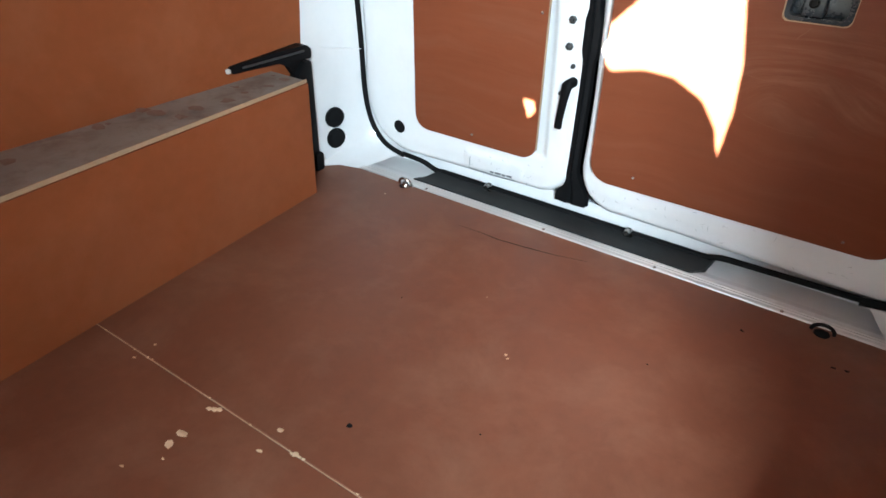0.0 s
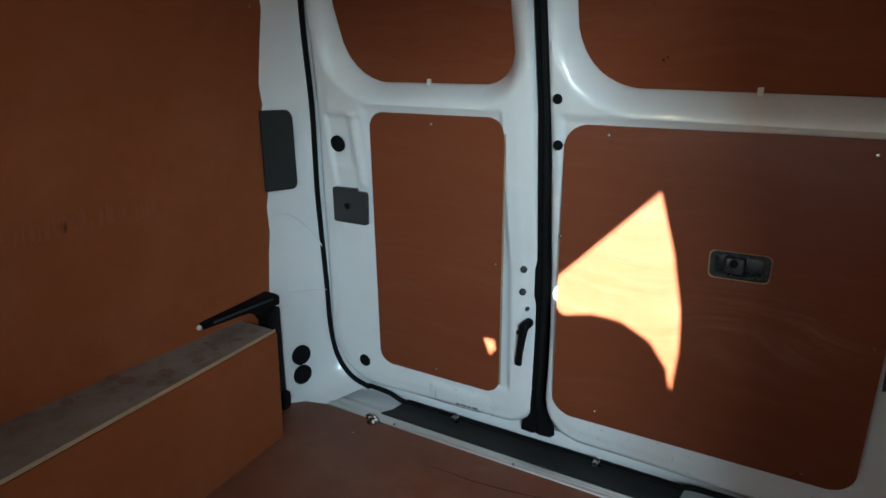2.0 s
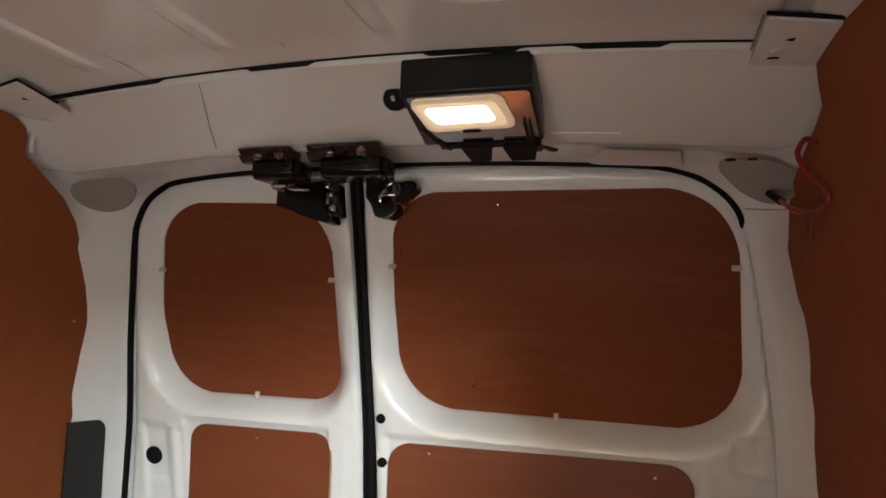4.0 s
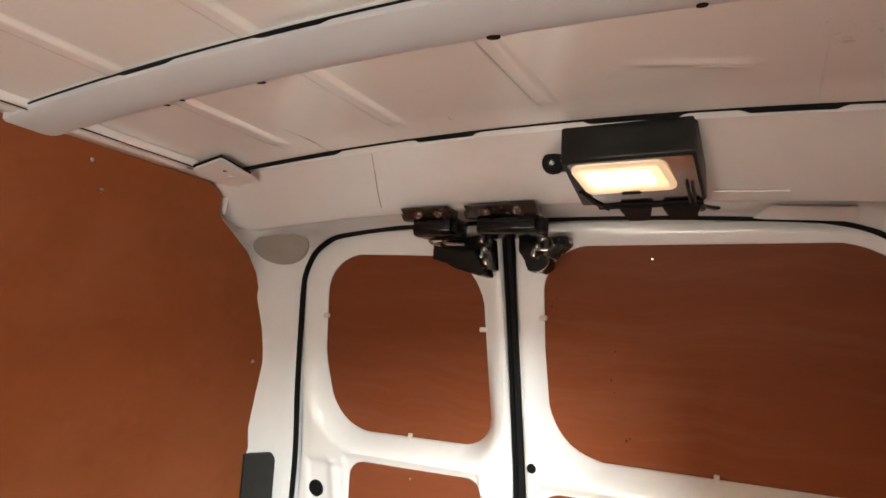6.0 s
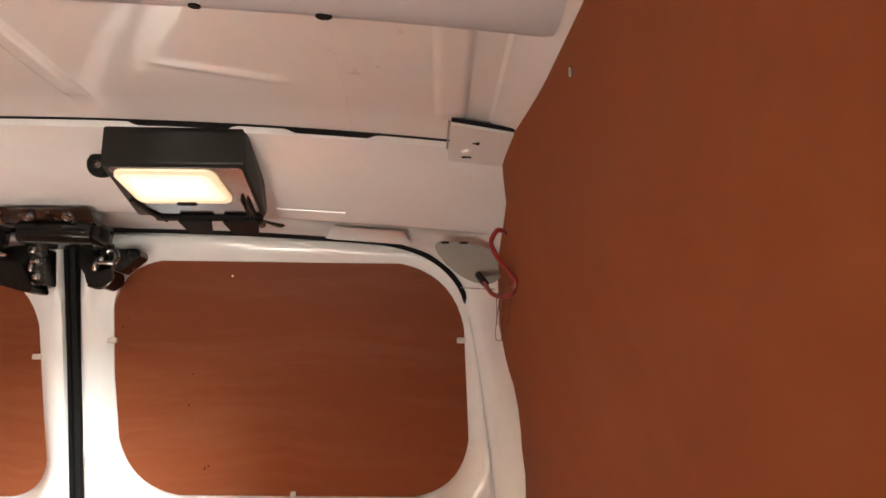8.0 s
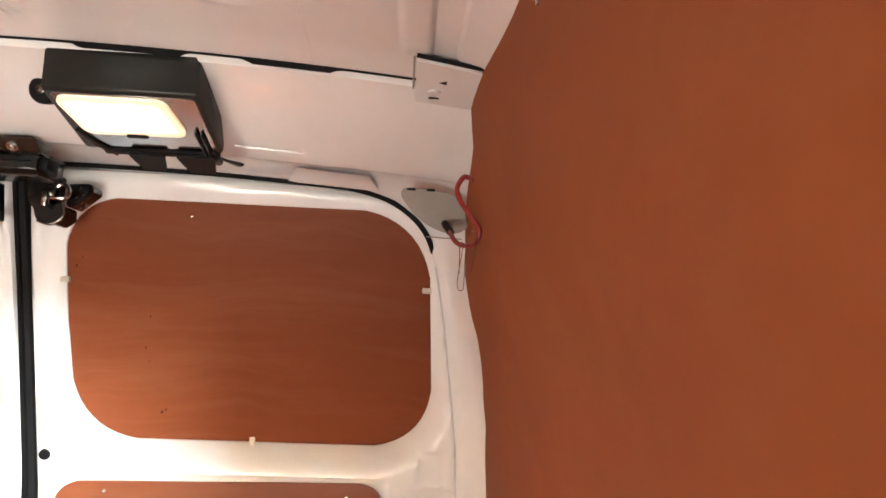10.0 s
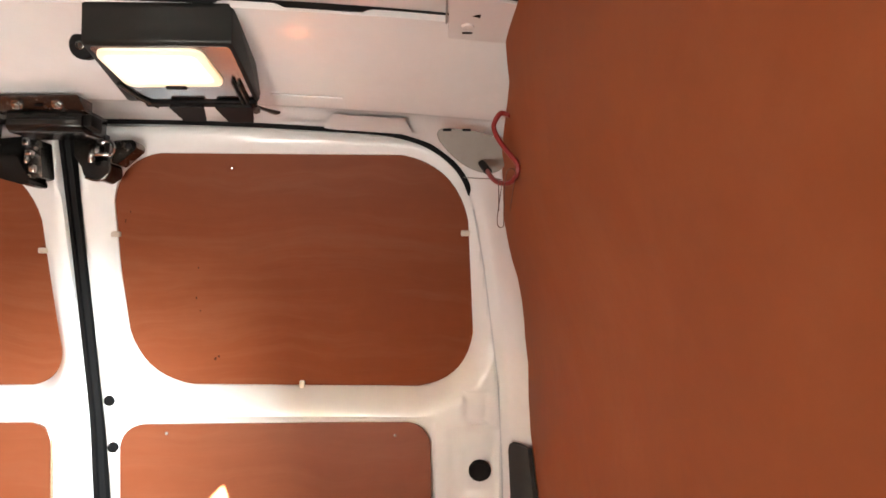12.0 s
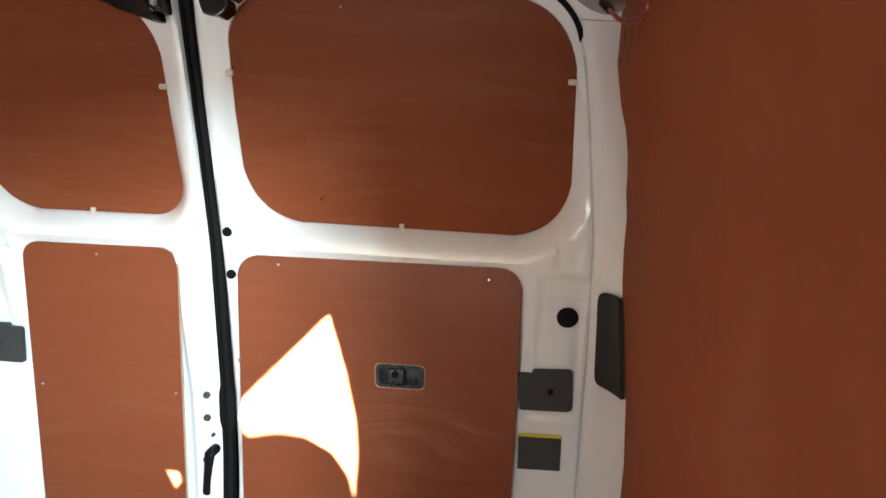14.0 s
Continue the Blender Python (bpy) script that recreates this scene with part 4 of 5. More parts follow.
part("spring", tube(smooth_line([(-0.556, 1.0, 1.262), (-0.548, 0.998, 1.254), (-0.528, 1.0, 1.250)], 4), 0.0028, 8), CHROME, latch)
part("spring", tube(smooth_line([(-0.527, 0.998, 1.264), (-0.515, 0.996, 1.253), (-0.478, 1.0, 1.250)], 4), 0.0032, 8), CHROME, latch)
striker = thing("door_striker", "steel striker cup with black block on the wide door top", "striker")
part("block", slab([(-0.374, 1.282), (-0.338, 1.282), (-0.338, 1.226), (-0.356, 1.215), (-0.373, 1.238)], 0.004, 1.016, 1.056), GLOSS, striker, "black plastic block")
part("cup", slab([(-0.362, 1.226), (-0.316, 1.232), (-0.315, 1.210), (-0.331, 1.199), (-0.355, 1.206)], [0.006, 0.008, 0.008, 0.008, 0.006], 1.014, 1.056), GLOSS, striker, "dark grey cup")
part("cup_rim", tube(smooth_line([(-0.317, 1.012, 1.234), (-0.314, 1.012, 1.212), (-0.331, 1.012, 1.199), (-0.352, 1.012, 1.204)], 5), 0.0022, 8), STEEL, striker)
part("ring", tube([(-0.320 + 0.011 * math.cos(a), 1.014, 1.250 + 0.012 * math.sin(a)) for a in np.linspace(0, 2 * math.pi, 18)], 0.0028, 8), CHROME, striker, "chromed ring")
part("tongue", rbox((0.018, 0.02, 0.018), 0.003, (-0.335, 1.012, 1.248)), STEEL, striker)
part("clasp", rbox((0.030, 0.008, 0.006), 0.0015, (-0.326, 1.006, 1.239)), CHROME, striker, "chromed clasp")
part("clasp", rbox((0.007, 0.009, 0.022), 0.0015, (-0.339, 1.004, 1.236)), CHROME, striker, "chromed clasp")
part("clasp", rbox((0.006, 0.008, 0.014), 0.0015, (-0.346, 1.008, 1.268)), CHROME, striker, "chromed clasp")
part("ear_plate", slab([(-0.322, 1.268), (-0.287, 1.270), (-0.283, 1.256), (-0.314, 1.229), (-0.324, 1.232)], [0.003, 0.008, 0.007, 0.004, 0.003], 1.036, 1.066), STEEL, striker)
part("screw", knob(((0.0055, 0), (0.0055, 0.003), (0.003, 0.004)), (-0.296, 1.036, 1.259), (0, -1, -0.2), 10), RUBBER, striker)

# ---------------------------------------------------------------- load-space lamp, lit
lamp = thing("interior_lamp", "lit black plastic load-space lamp on the roof header", "lamp")
L0, L1 = -0.207, -0.032


def under(y):
    """Height of the lamp's sloping underside."""
    return 1.311 - 0.30 * (y - 0.728)


part("housing", prism(((0.727, 1.362), (0.728, 1.311), (0.815, under(0.815)), (0.845, under(0.845)), (0.85, 1.29), (0.80, 1.36)), L0, L1, 0.0045), LAMP_PLASTIC, lamp, "black plastic housing")
slope = Matrix.Rotation(math.atan(-0.30), 4, "X")


def lamp_plate(corners, r, thick, off):
    """A thin plate with rounded corners on the lamp's underside; corners in x and y."""
    bm = filled(rounded(corners, r, 6))
    ret = bmesh.ops.extrude_face_region(bm, geom=bm.faces[:])
    for v in ret["geom"]:
        if isinstance(v, bmesh.types.BMVert):
            v.co.y += thick
    for v in bm.verts:
        d = v.co.y
        v.co = Vector((v.co.x, v.co.z, under(v.co.z) - off - d))
    return bm


part("lens_rim", lamp_plate([(-0.198, 0.735), (-0.072, 0.735), (-0.062, 0.803), (-0.187, 0.805)], 0.012, 0.004, 0.0005), LENS_RIM, lamp, "frosted rim of the lens")
part("lens_border", lamp_plate([(-0.192, 0.743), (-0.082, 0.743), (-0.072, 0.796), (-0.180, 0.798)], 0.008, 0.0003, 0.0045), LENS_MID, lamp, "softly glowing border of the lens")
part("lens", lamp_plate([(-0.183, 0.751), (-0.095, 0.751), (-0.086, 0.785), (-0.171, 0.787)], 0.008, 0.0003, 0.0048), LENS, lamp, "glowing warm white lens")
part("underside", lamp_plate([(-0.200, 0.7325), (-0.037, 0.7325), (-0.037, 0.843), (-0.180, 0.843)], 0.005, 0.0012, 0.0001), LAMP_UNDER, lamp, "polished grey underside")
part("lens_notch", rbox((0.026, 0.006, 0.004), 0.0015, (-0.126, 0.804, under(0.804) - 0.005), turn=slope), PLASTIC, lamp)
ear = part("mounting_ear", knob(((0.017, -0.008), (0.017, 0.004), (0.015, 0.006), (0.010, 0.006)), (-0.236, 0.79, 1.331), (0, -1, -0.3), 20), PLASTIC, lamp, "black screw ear")
part("neck", rbox((0.05, 0.012, 0.026), 0.004, (-0.215, 0.795, 1.331)), LAMP_PLASTIC, ear)
part("screw", knob(((0.0055, 0), (0.0055, 0.003), (0.004, 0.0035), (0.003, 0.002)), (-0.237, 0.784, 1.3295), (0, -1, -0.3), 16), STEEL, ear)
part("skirt", prism(((0.838, under(0.838) + 0.004), (0.838, under(0.838) - 0.005), (0.848, under(0.848) - 0.005), (0.85, 1.29)), -0.182, -0.036, 0.0015), PLASTIC, lamp, "black rear skirt")
for x0, x1, y1 in ((-0.150, -0.104, 0.872), (-0.090, -0.040, 0.874)):
    tab = slab([(x0, 0.838), (x1, 0.838), (x1 - 0.008, y1), (x0 + 0.008, y1)], 0.002, 0.0, 0.004)
    for v in tab.verts:
        v.co = Vector((v.co.x, v.co.z, under(v.co.z) - 0.0065 - v.co.y))
    part("tab", tab, PLASTIC, lamp, "black mounting tab", smooth=False)
part("rib", rbox((0.003, 0.05, 0.008), 0.001, (-0.052, 0.815, under(0.815) - 0.003), turn=slope), LAMP_PLASTIC, lamp)
part("rib", rbox((0.003, 0.05, 0.008), 0.001, (-0.046, 0.820, under(0.820) - 0.003), turn=slope), LAMP_PLASTIC, lamp)
part("side_tab", tube([(-0.05, 0.85, 1.276), (-0.036, 0.88, 1.277), (-0.026, 0.905, 1.279)], [0.006, 0.005, 0.008], 10, 0.4), LAMP_PLASTIC, lamp)
part("side_screw", knob(((0.006, 0), (0.006, 0.005), (0.004, 0.007)), (-0.040, 0.855, 1.272), (0, -0.2, -1), 10), STEEL, lamp)
bar = part("clip_bar", tube([(-0.197, 0.80, under(0.80) - 0.002), (-0.186, 0.828, under(0.828) - 0.003), (-0.168, 0.850, 1.272)], 0.0034, 8), LAMP_PLASTIC, lamp)


# ---------------------------------------------------------------- roof corner brackets, covers, cable and wire
def flat_plate(corners, z_of, thick, r=0.004):
    bm = filled(rounded(corners, r, 3))
    ret = bmesh.ops.extrude_face_region(bm, geom=bm.faces[:])
    for v in ret["geom"]:
        if isinstance(v, bmesh.types.BMVert):
            v.co.y += thick
    for v in bm.verts:
        v.co = Vector((v.co.x, v.co.z, z_of(v.co.x, v.co.z) - v.co.y))
    return bm


for side, corners, hole in (("R", [(0.216, 0.652), (0.288, 0.662), (0.296, 0.70), (0.296, 0.80), (0.216, 0.765)], (0.248, 0.695)),
                            ("L", [(-0.848, 0.664), (-0.766, 0.651), (-0.779, 0.732), (-0.788, 0.762), (-0.855, 0.762), (-0.874, 0.70)], (-0.803, 0.694))):
    b = thing("roof_bracket", "white painted steel corner bracket between roof and header", "bracket", group="roof brackets")
    at = lambda x, y: roof_z(x) - 0.0105 - 0.06 * (y - 0.65) + 0.17 * max(0, -0.85 - x)
    part("plate", flat_plate(corners, at, 0.004), PAINT, b)
    loop = [(x, y, at(x, y) + 0.001) for x, y in corners[:3]]
    # dark tubes drawn in as the shadow along the bracket's edges
    part("edge_shadow", tube([(x, y - 0.0025, z) for x, y, z in loop[:2]] if side == "R" else [(x, y - 0.002, z) for x, y, z in loop], 0.0028, 6, 0.8), RUBBER, b, "dark line for the shadow round the bracket edge")
    if side == "R":
        part("edge_shadow", tube([(0.2135, 0.652, at(0.216, 0.652)), (0.2135, 0.726, at(0.216, 0.726))], 0.0012, 6), COVER_GREY, b)
    part("hole", knob(((0.0055, 0), (0.0055, 0.0008)), (*hole, at(*hole) - 0.0038), (0, 0, -1), 3), RUBBER, b, "small dark triangular hole")
    sx = hole[0] - 0.01
    if side == "R":
        part("slot", rbox((0.012, 0.004, 0.001), 0, (sx, hole[1] + 0.042, at(sx, hole[1] + 0.042) - 0.0045)), RUBBER, b, smooth=False)
    part("dimple", knob(((0.008, 0), (0.007, 0.0022), (0.004, 0.003)), (sx, hole[1] + 0.026, at(sx, hole[1] + 0.026) - 0.0038), (0, 0, -1), 14), PAINT, b)


def corner_cover(corners, radii, label):
    """A flat grey cap over a hole in the corner of the body."""
    c = thing("corner_cover", label, "cover", group="corner covers")
    part("cap", board(rounded(corners, radii, 6), lambda z: 0.923 + (1.263 - z) * 0.5, 0.004, step=0), COVER_GREY, c)
    return c


c = corner_cover([(0.202, 1.259), (0.215, 1.262), (0.268, 1.257), (0.297, 1.246), (0.306, 1.225), (0.303, 1.209), (0.285, 1.200), (0.25, 1.206), (0.22, 1.229), (0.203, 1.248)], 0.09, "mid grey plastic corner cover with a cable entering it")
for x in (0.217, 0.245):
    part("notch", rbox((0.012, 0.004, 0.003), 0.0005, (x, 0.9185, 1.2585)), PLASTIC, c)
corner_cover([(-0.955, 1.246), (-0.93, 1.261), (-0.875, 1.264), (-0.82, 1.265), (-0.793, 1.255), (-0.805, 1.228), (-0.84, 1.208), (-0.893, 1.205), (-0.938, 1.220)], 0.09, "mid grey plastic corner cover")

cable = thing("cable", "red sheathed cable looping from lining to corner cover", "cable")
pts = [(0.294, 0.79, 1.245), (0.288, 0.8, 1.25), (0.282, 0.8, 1.25), (0.276, 0.8, 1.241), (0.274, 0.8, 1.232), (0.279, 0.8, 1.219), (0.288, 0.8, 1.206), (0.298, 0.795, 1.192), (0.303, 0.79, 1.181), (0.301, 0.795, 1.17), (0.296, 0.81, 1.165), (0.288, 0.825, 1.166), (0.28, 0.84, 1.171), (0.275, 0.86, 1.181), (0.273, 0.89, 1.194)]
part("sheath", tube(smooth_line(pts, 5), 0.0033, 8), RED, cable)
part("ferrule", tube([(0.274, 0.89, 1.193), (0.268, 0.935, 1.213)], 0.0054, 8), PLASTIC, cable, "black end sleeve")
wire = thing("paper_clip", "unfolded thin steel paper clip hung on the red cable", "paper clip")
pts = [(0.293, 0.789, 1.126), (0.296, 0.789, 1.147), (0.3, 0.789, 1.171), (0.297, 0.789, 1.178), (0.291, 0.789, 1.177), (0.288, 0.789, 1.169), (0.286, 0.789, 1.153), (0.285, 0.789, 1.112), (0.283, 0.789, 1.106), (0.279, 0.789, 1.106), (0.277, 0.789, 1.112), (0.278, 0.789, 1.126), (0.282, 0.789, 1.153), (0.283, 0.789, 1.163), (0.28, 0.789, 1.165), (0.279, 0.789, 1.16), (0.279, 0.789, 1.126)]
part("strand", tube(smooth_line(pts, 4), 0.0005, 6), CHROME, wire)


# ---------------------------------------------------------------- pillar pads and plugs
def pillar(side, f, z, off=0.0):
    """A point on a rear pillar, from the seal (0) to the lining (1), and the way it faces."""
    if side < 0:
        sx = np.interp(z, [0.115, 0.19, 0.30, 0.457, 0.671, 0.791, 0.946], [-1.045, -1.056, -1.057, -1.054, -1.023, -1.003, -0.979])
        o = Vector((left_x(z) + 0.003, left_end(z) - 0.02, z))
    else:
        sx = np.interp(z, [0.14, 0.25, 0.55, 0.70, 0.85], [0.325, 0.334, 0.331, 0.325, 0.316])
        o = Vector((right_x(z) - 0.003, right_end(z) - 0.02, z))
    s = Vector((sx, door_y(z) + 0.006, z))
    way = (o - s).normalized()
    n = Vector((-side * abs(way.y), -abs(way.x), 0)).normalized()
    bulge = math.sin(math.pi * f) * 0.012
    return s.lerp(o, f) + Vector((side * bulge * 0.6, bulge * 0.5, 0)) + n * off, n


for side, f0 in ((-1, 0.42), (1, 0.28)):
    pad = thing("pillar_pad", "dark plastic cover over the rear pillar pocket", "pillar cover", group="pillar covers")
    z0, z1 = (0.585, 0.778) if side < 0 else (0.564, 0.752)
    rows = []
    for k in range(25):
        z = z0 + (z1 - z0) * (0.5 - 0.5 * math.cos(math.pi * k / 24))
        near = min(z - z0, z1 - z)
        cut = 0.11 * (1 - math.sqrt(max(0.0, 1 - max(0.0, 1 - near / 0.020) ** 2)))
        rows.append([pillar(side, f, z, 0.006)[0] for f in np.linspace(f0 + cut, 0.98, 6)])
    part("face", lattice(rows, 0.008), GREY_RUBBER, pad)
    p, n = pillar(side, f0 + 0.3, z1 - 0.016, 0.006)
    part("screw_recess", knob(((0.015, 0), (0.015, 0.0012), (0.0125, 0.0016), (0.0105, 0.0004), (0.007, 0.0004), (0.0065, 0.003), (0.004, 0.0035)), p + n * 0.0035, n, 22), PLASTIC, pad, "black screw in a round recess")
part("pressed_arc", tube(smooth_line([pillar(-1, f, z, 0.0066)[0] for f, z in ((0.82, 0.522), (0.60, 0.518), (0.38, 0.492), (0.18, 0.452), (0.06, 0.415))], 5), [0.0004] + [0.0019] * 19 + [0.0004], 8), PAINT, wall_rear)
part("pressed_line", tube([pillar(-1, f, 0.307 - 0.03 * (0.64 - f), 0.0064)[0] for f in np.linspace(0.64, 0.05, 8)], 0.0014, 8), PAINT, wall_rear)
for z in (0.122, 0.064):
    p, n = pillar(-1, 0.54, max(z, 0.115))
    p.z = z
    tagged(part("pillar_plug", knob(((0.0275, -0.004), (0.0275, 0.002), (0.0255, 0.004), (0.015, 0.0045), (0.012, 0.003)), p + n * 0.007, n, 24), RUBBER), "round black rubber plug in the white pillar", "plug", "pillar plugs")


# ---------------------------------------------------------------- boxed wheel arches
def arch_box(sign, label):
    """Plywood boxing over a wheel arch: side panel, worn top and pale top edge."""
    b = thing("wheel_arch_box", label, "wheel arch box", group="wheel arch boxes")
    fx = (lambda y: -0.905 - 0.088 * y) if sign < 0 else (lambda y: 0.195 + 0.088 * y)
    wall = (lambda y: -1.108) if sign < 0 else (lambda y: 0.397)
    y0, y1, top = 0.12, 1.02, 0.285
    t = 0.009 * sign
    ys = np.linspace(y0, y1, 8)
    part("side_panel", lattice([[(fx(y), y, z) for y in ys] for z in (0.0, 0.14, top - 0.0095)], 0.008), PLY_WALL, b, "brown film-faced plywood side")
    part("top_panel", lattice([[(fx(y) * (1 - f) + wall(y) * f, y, top - 0.0045) for y in ys] for f in (0, 0.5, 1)], 0.009), PLY_TOP, b, "worn grey-brown plywood top")
    part("pale_edge", lattice([[(fx(y) - t * 0.35, y, z) for y in ys] for z in (top - 0.0085, top - 0.0003)], 0.002), PLY_EDGE, b, "pale bare plywood edge")
    part("front_panel", lattice([[(fx(y0) * (1 - f) + wall(y0) * f, y0 + 0.004, z) for f in (0, 1)] for z in (0, top - 0.01)], 0.006), PLY_WALL, b)
    return b


arch_box(-1, "brown plywood boxing over the wheel arch with worn top")
arch_box(1, "brown plywood boxing over the wheel arch, in deep shade")
def slab_x(corners, x0, x1):
    """A moulding with an outline in y and z, from x0 to x1."""
    bm = filled(rounded(corners, 0.004, 3))
    ret = bmesh.ops.extrude_face_region(bm, geom=bm.faces[:])
    for v in bm.verts:
        v.co = Vector((x0, v.co.x, v.co.z))
    for v in ret["geom"]:
        if isinstance(v, bmesh.types.BMVert):
            v.co.x = x1
    return bm


arch = thing("arch_trim", "black moulded trim over the rear end of the wheel arch", "arch trim")
part("upright", prism(((1.075, 0.0), (1.075, 0.262), (1.10, 0.29), (1.122, 0.29), (1.128, 0.0)), -1.106, -1.072, 0.004), PLASTIC, arch)
bm = filled(rounded([(0.898, 0.317), (1.02, 0.324), (1.108, 0.330), (1.123, 0.318), (1.122, 0.296), (1.02, 0.2975), (0.903, 0.301)], [0.006, 0.3, 0.010, 0.008, 0.006, 0.2, 0.006], 4))
for v in bm.verts:
    v.co = Vector((-1.1085, v.co.x, v.co.z))
ret = bmesh.ops.extrude_face_region(bm, geom=bm.faces[:])
for v in ret["geom"]:
    if isinstance(v, bmesh.types.BMVert):
        v.co.x = -1.095 + 0.022 * float(ease(np.array((v.co.y - 0.99) / 0.12)))
part("arm", bm, PLASTIC, arch)
# black filler put in for the shaded gap below the arm
part("web", slab_x([(1.028, 0.300), (1.118, 0.300), (1.120, 0.246), (1.085, 0.250), (1.062, 0.284)], -1.108, -1.088), RUBBER, arch, "black filler for the dark gap under the arm")
part("rib", tube([(-1.091, 0.93, 0.3105), (-1.081, 1.03, 0.314), (-1.073, 1.10, 0.317)], 0.0026, 6), GREY_PLASTIC, arch)
part("bright_end", knob(((0.006, 0), (0.006, 0.003), (0.004, 0.005)), (-1.098, 0.896, 0.309), (0.5, -1, 0.1), 12), CLIP, arch)
part("foot", rbox((0.03, 0.03, 0.05), 0.008, (-1.078, 1.12, 0.025)), RUBBER, arch)

# ---------------------------------------------------------------- floor details
for x, y, dark in ((-0.838, 1.186, False), (0.134, 1.176, True)):
    ring = thing("lashing_eye", "dark steel lashing ring in the floor" if dark else "bright steel lashing eye set in the floor", "lashing eye", group="lashing eyes")
    part("cup", knob(((0.014, 0.0), (0.014, 0.001), (0.012, 0.0015), (0.010, 0.0008), (0.004, 0.0008)), (x, y, 0.0), (0, 0, 1), 20), RUBBER, ring)
    loop = [(x + 0.019 * math.cos(a), y + 0.004 - 0.006 * math.sin(a), 0.003 + 0.018 * math.sin(a)) for a in np.linspace(0, math.pi, 12)]
    part("loop", tube(loop, 0.0038, 8), PLASTIC if dark else CHROME, ring)
    if not dark:
        part("dome", knob(((0.013, 0), (0.0125, 0.006), (0.009, 0.011), (0.003, 0.013)), (x + 0.004, y, 0.001), (0, 0, 1), 16), CHROME, ring)

rng = random.Random(4)
bm = bmesh.new()


def chip(x, y, r, z=0.0004, way=None):
    """A torn flake with a ragged outline."""
    n, vs = 7, []
    for k in range(n):
        a = 2 * math.pi * k / n
        q = r * rng.uniform(0.55, 1.2)
        off = Vector((q * math.cos(a), q * 0.75 * math.sin(a), 0))
        if way:
            off = Vector((0.0, off.x, off.y))
        vs.append(bm.verts.new(Vector((x, y, z)) + off))
    top = bm.verts.new(Vector((x, y, z)) + (Vector((0.0012, 0, 0)) if way else Vector((0, 0, 0.0012))))
    for k in range(n):
        bm.faces.new((vs[k - 1], vs[k], top))


for x, y, r in ((-0.602, 0.322, 0.011), (-0.604, 0.343, 0.011), (-0.610, 0.398, 0.006), (-0.603, 0.402, 0.006), (-0.597, 0.407, 0.007), (-0.492, 0.432, 0.006), (-0.488, 0.388, 0.006), (-0.442, 0.414, 0.007),
                (-0.804, 0.44, 0.004), (-0.804, 0.40, 0.004), (-0.307, 0.777, 0.0045), (-0.30, 0.77, 0.003), (-0.85, 1.12, 0.003), (-0.42, 0.9, 0.002), (-0.62, 0.26, 0.004), (-0.585, 0.300, 0.004)):
    chip(x, y, r)
for k in range(14):
    chip(-0.93 + rng.uniform(0, 0.62), 0.413 + rng.uniform(-0.002, 0.002), rng.uniform(0.0015, 0.0035))
for y, z, r in ((0.36, 0.02, 0.004), (0.42, 0.012, 0.005), (0.30, 0.06, 0.005), (0.62, 0.012, 0.003), (0.70, 0.014, 0.004), (0.74, 0.012, 0.004), (0.80, 0.02, 0.003), (0.86, 0.016, 0.004), (0.92, 0.05, 0.002), (0.48, 0.05, 0.003)):
    chip(-0.905 - 0.088 * y + 0.0045, y, r, z, way=True)
tagged(part("wood_chips", bm, CHIP, smooth=False), "pale torn wood flakes on the brown floor and boxing", "wood chips", kind="stuff")
bm = bmesh.new()
for k in range(15):
    y = rng.uniform(0.15, 1.0)
    chip(rng.uniform(-1.09, -0.93 - 0.088 * y), y, rng.uniform(0.006, 0.024), 0.2853)
tagged(part("worn_patches", bm, BARE, smooth=False), "reddish worn patches on the grey box top", "worn patches", kind="stuff")
bm = bmesh.new()
for x, y, r in ((-0.418, 0.499, 0.006), (0.165, 1.085, 0.005), (0.185, 1.09, 0.006), (0.01, 1.096, 0.005), (-0.25, 0.60, 0.002), (-0.55, 0.8, 0.002), (-0.1, 0.9, 0.002)):
    chip(x, y, r, 0.0003)
line = [(-0.622, 1.1), (-0.571, 1.103), (-0.513, 1.101), (-0.447, 1.109), (-0.384, 1.119), (-0.314, 1.138)]
pv = None
for k, (x, y) in enumerate(line):
    w = 0.0012 * math.sin(math.pi * (k + 0.3) / len(line))
    a = [bm.verts.new((x, y - w, 0.0006)), bm.verts.new((x, y + w, 0.0006))]
    if pv:
        bm.faces.new((pv[0], a[0], a[1], pv[1]))
    pv = a
tagged(part("dark_marks", bm, RUBBER, smooth=False), "small dark scuffs and crumbs on the floor", "floor marks", kind="stuff")
for y, z in ((0.425, 1.285),):
    s = thing("lining_screw", "pale screw head in the plywood lining", "screw")
    part("head", knob(((0.004, 0), (0.004, 0.0015), (0.002, 0.002)), (right_x(z) - 0.0062, y, z), (-1, 0, -0.1), 12), SCREW, s)
for y, z in ((0.535, 1.319), (0.568, 1.277), (1.03, 0.995), (1.115, 0.50)):
    s = thing("lining_screw", "pale screw head in the plywood lining", "screw")
    part("head", knob(((0.004, 0), (0.004, 0.0015), (0.002, 0.002)), (left_x(z) + 0.0062, y, z), (1, 0, -0.1), 12), SCREW, s)

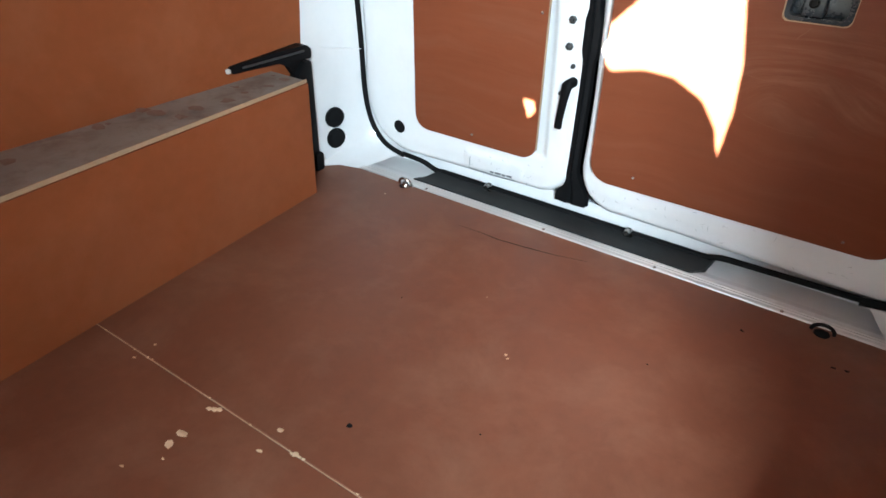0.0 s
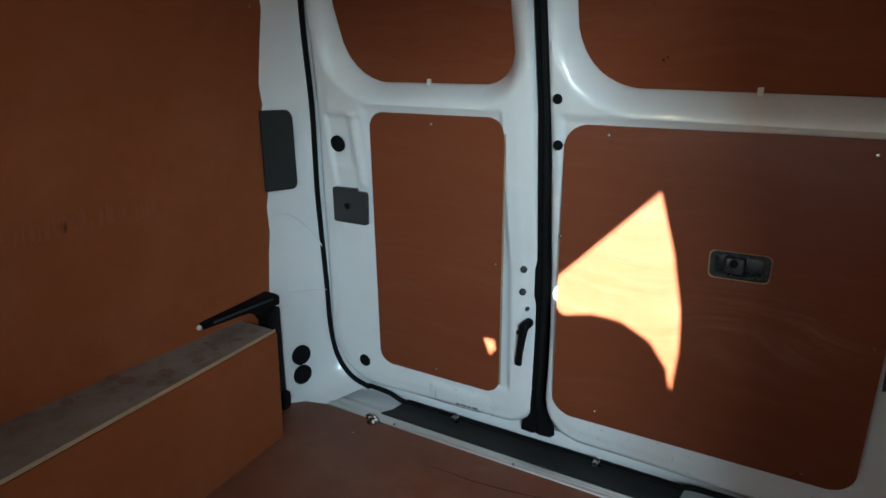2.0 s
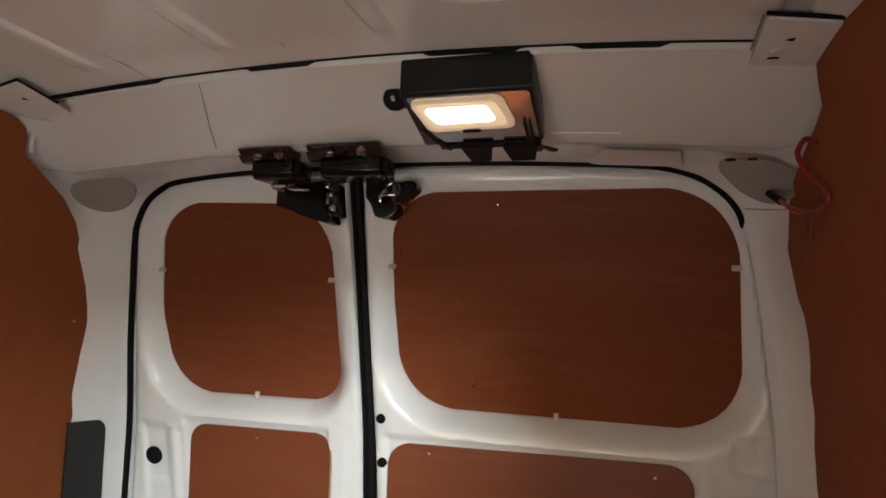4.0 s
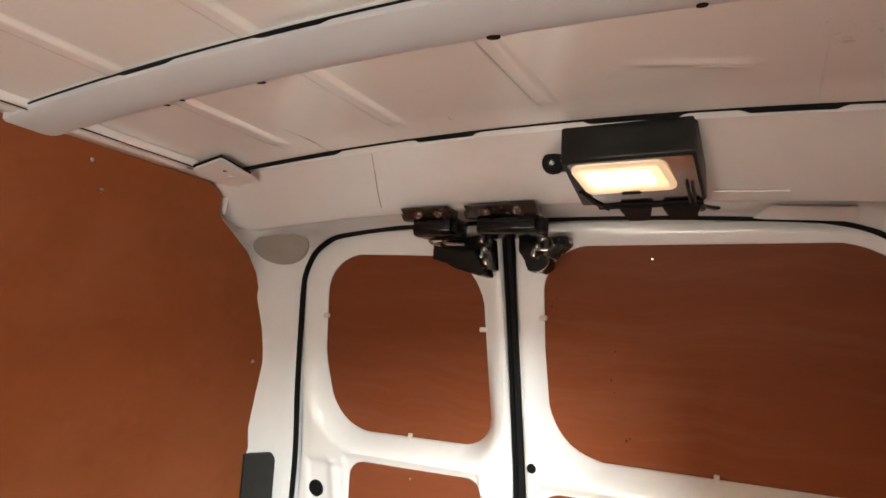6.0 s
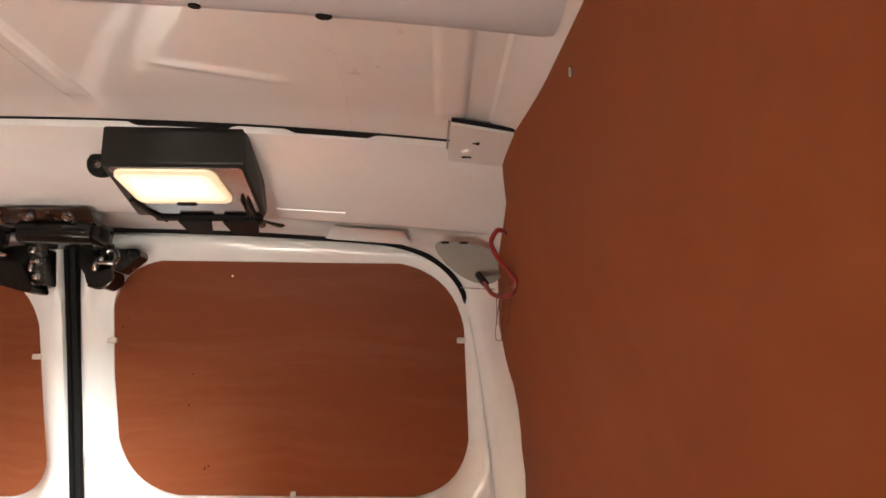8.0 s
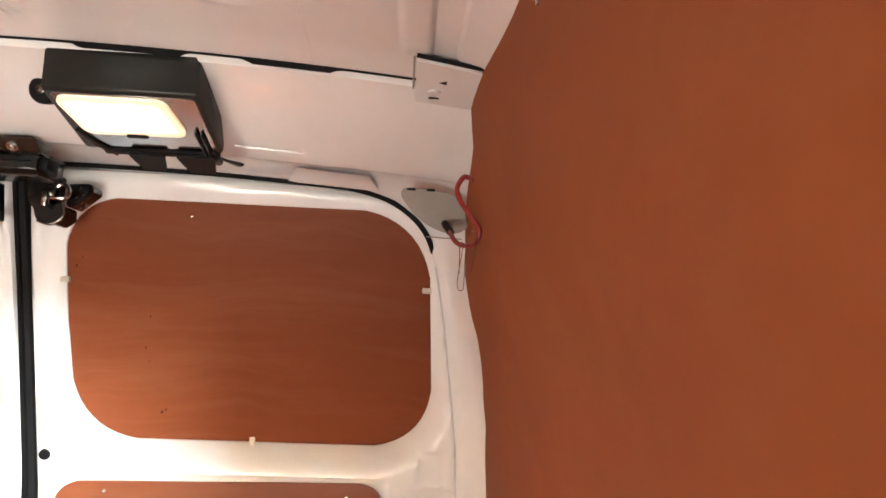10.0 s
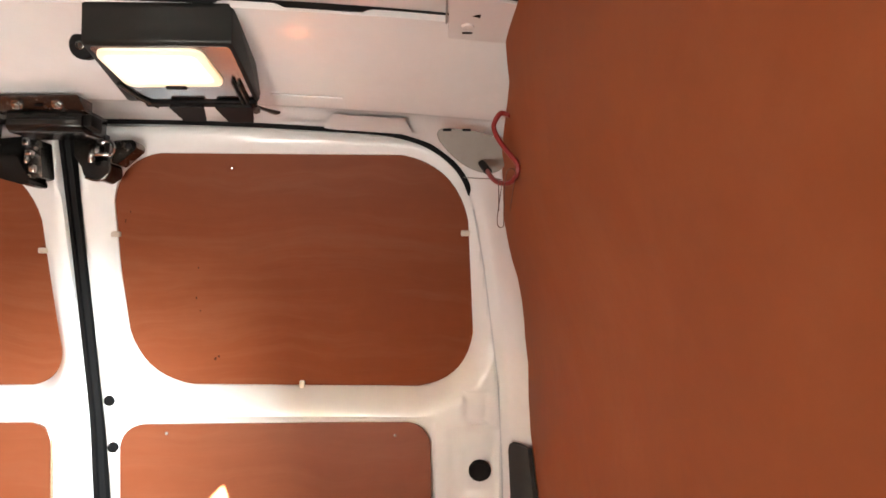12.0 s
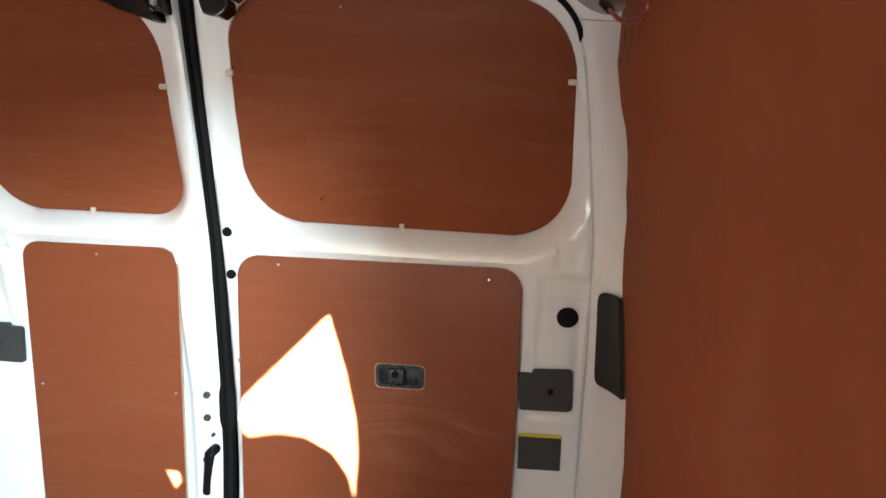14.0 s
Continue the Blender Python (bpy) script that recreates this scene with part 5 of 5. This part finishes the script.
# dusty rub marks on the lining
rng = random.Random(23)
bm = bmesh.new()
for k in range(60):
    y, z = rng.uniform(0.48, 0.82), 0.588 + rng.uniform(-0.004, 0.01)
    w, hgt = rng.uniform(0.0008, 0.004), rng.uniform(0.006, 0.036)
    lean = rng.uniform(-0.003, 0.003)
    bm.faces.new([bm.verts.new((left_x(zz) + 0.0068, yy, zz)) for yy, zz in ((y - w, z), (y + w, z), (y + w * 0.5 + lean, z + hgt), (y - w * 0.5 + lean, z + hgt))])
for k in range(16):
    y, z = rng.uniform(0.40, 0.86), rng.choice((0.584, 0.588, 0.62, 0.70)) + rng.uniform(-0.004, 0.004)
    ln, w = rng.uniform(0.02, 0.09), rng.uniform(0.0003, 0.0010)
    bm.faces.new([bm.verts.new((left_x(z + dz) + 0.0068, yy, z + dz)) for yy, dz in ((y, -w), (y + ln, -w * 0.4), (y + ln, w * 0.4), (y, w))])
for k in range(18):
    y, z = rng.gauss(0.45, 0.12), rng.gauss(0.93, 0.09)
    ln, w = rng.uniform(0.004, 0.03), rng.uniform(0.0002, 0.0005)
    z2 = z + rng.uniform(-0.006, 0.006)
    bm.faces.new([bm.verts.new((right_x(zz) - 0.0068, yy, zz)) for yy, zz in ((y, z - w), (y + ln, z2 - w * 0.4), (y + ln, z2 + w * 0.4), (y, z + w))])
tagged(part("rub_marks", bm, DUSTY, smooth=False), "pale dusty rub marks on the brown lining", "rub marks", kind="stuff")

# dark scuffs along the lower door edges
bm = bmesh.new()
for k in range(64):
    x = rng.choice((rng.uniform(-0.74, -0.50), rng.uniform(-0.40, -0.10), rng.uniform(-0.10, 0.25)))
    z = rng.uniform(0.045, 0.105)
    a, ln, w = rng.uniform(-1.7, 1.7), rng.uniform(0.003, 0.013), rng.uniform(0.0002, 0.0005)
    dx, dz = ln * math.cos(a), ln * math.sin(a)
    ends = ((x, z), (x + dx, z + dz))
    bm.faces.new([bm.verts.new((px + ox, float(door_y(pz)) - 0.0042, pz + oz)) for (px, pz), (ox, oz) in zip((ends[0], ends[1], ends[1], ends[0]), ((-w * math.sin(a), w * math.cos(a)), (0, 0), (w * 0.3, -w * 0.3), (w * math.sin(a), -w * math.cos(a))))])
tagged(part("door_scuffs", bm, STENCIL, smooth=False), "small dark scuffs on the white lower door edges", "scuffs", kind="stuff")

# ground outside the open side door
gb = bmesh.new()
bmesh.ops.create_grid(gb, x_segments=2, y_segments=2, size=400)
bmesh.ops.translate(gb, vec=(0, 0, -0.55), verts=gb.verts)
structure("ground", gb, CONCRETE, "pale concrete yard outside the van", "ground", smooth=False)
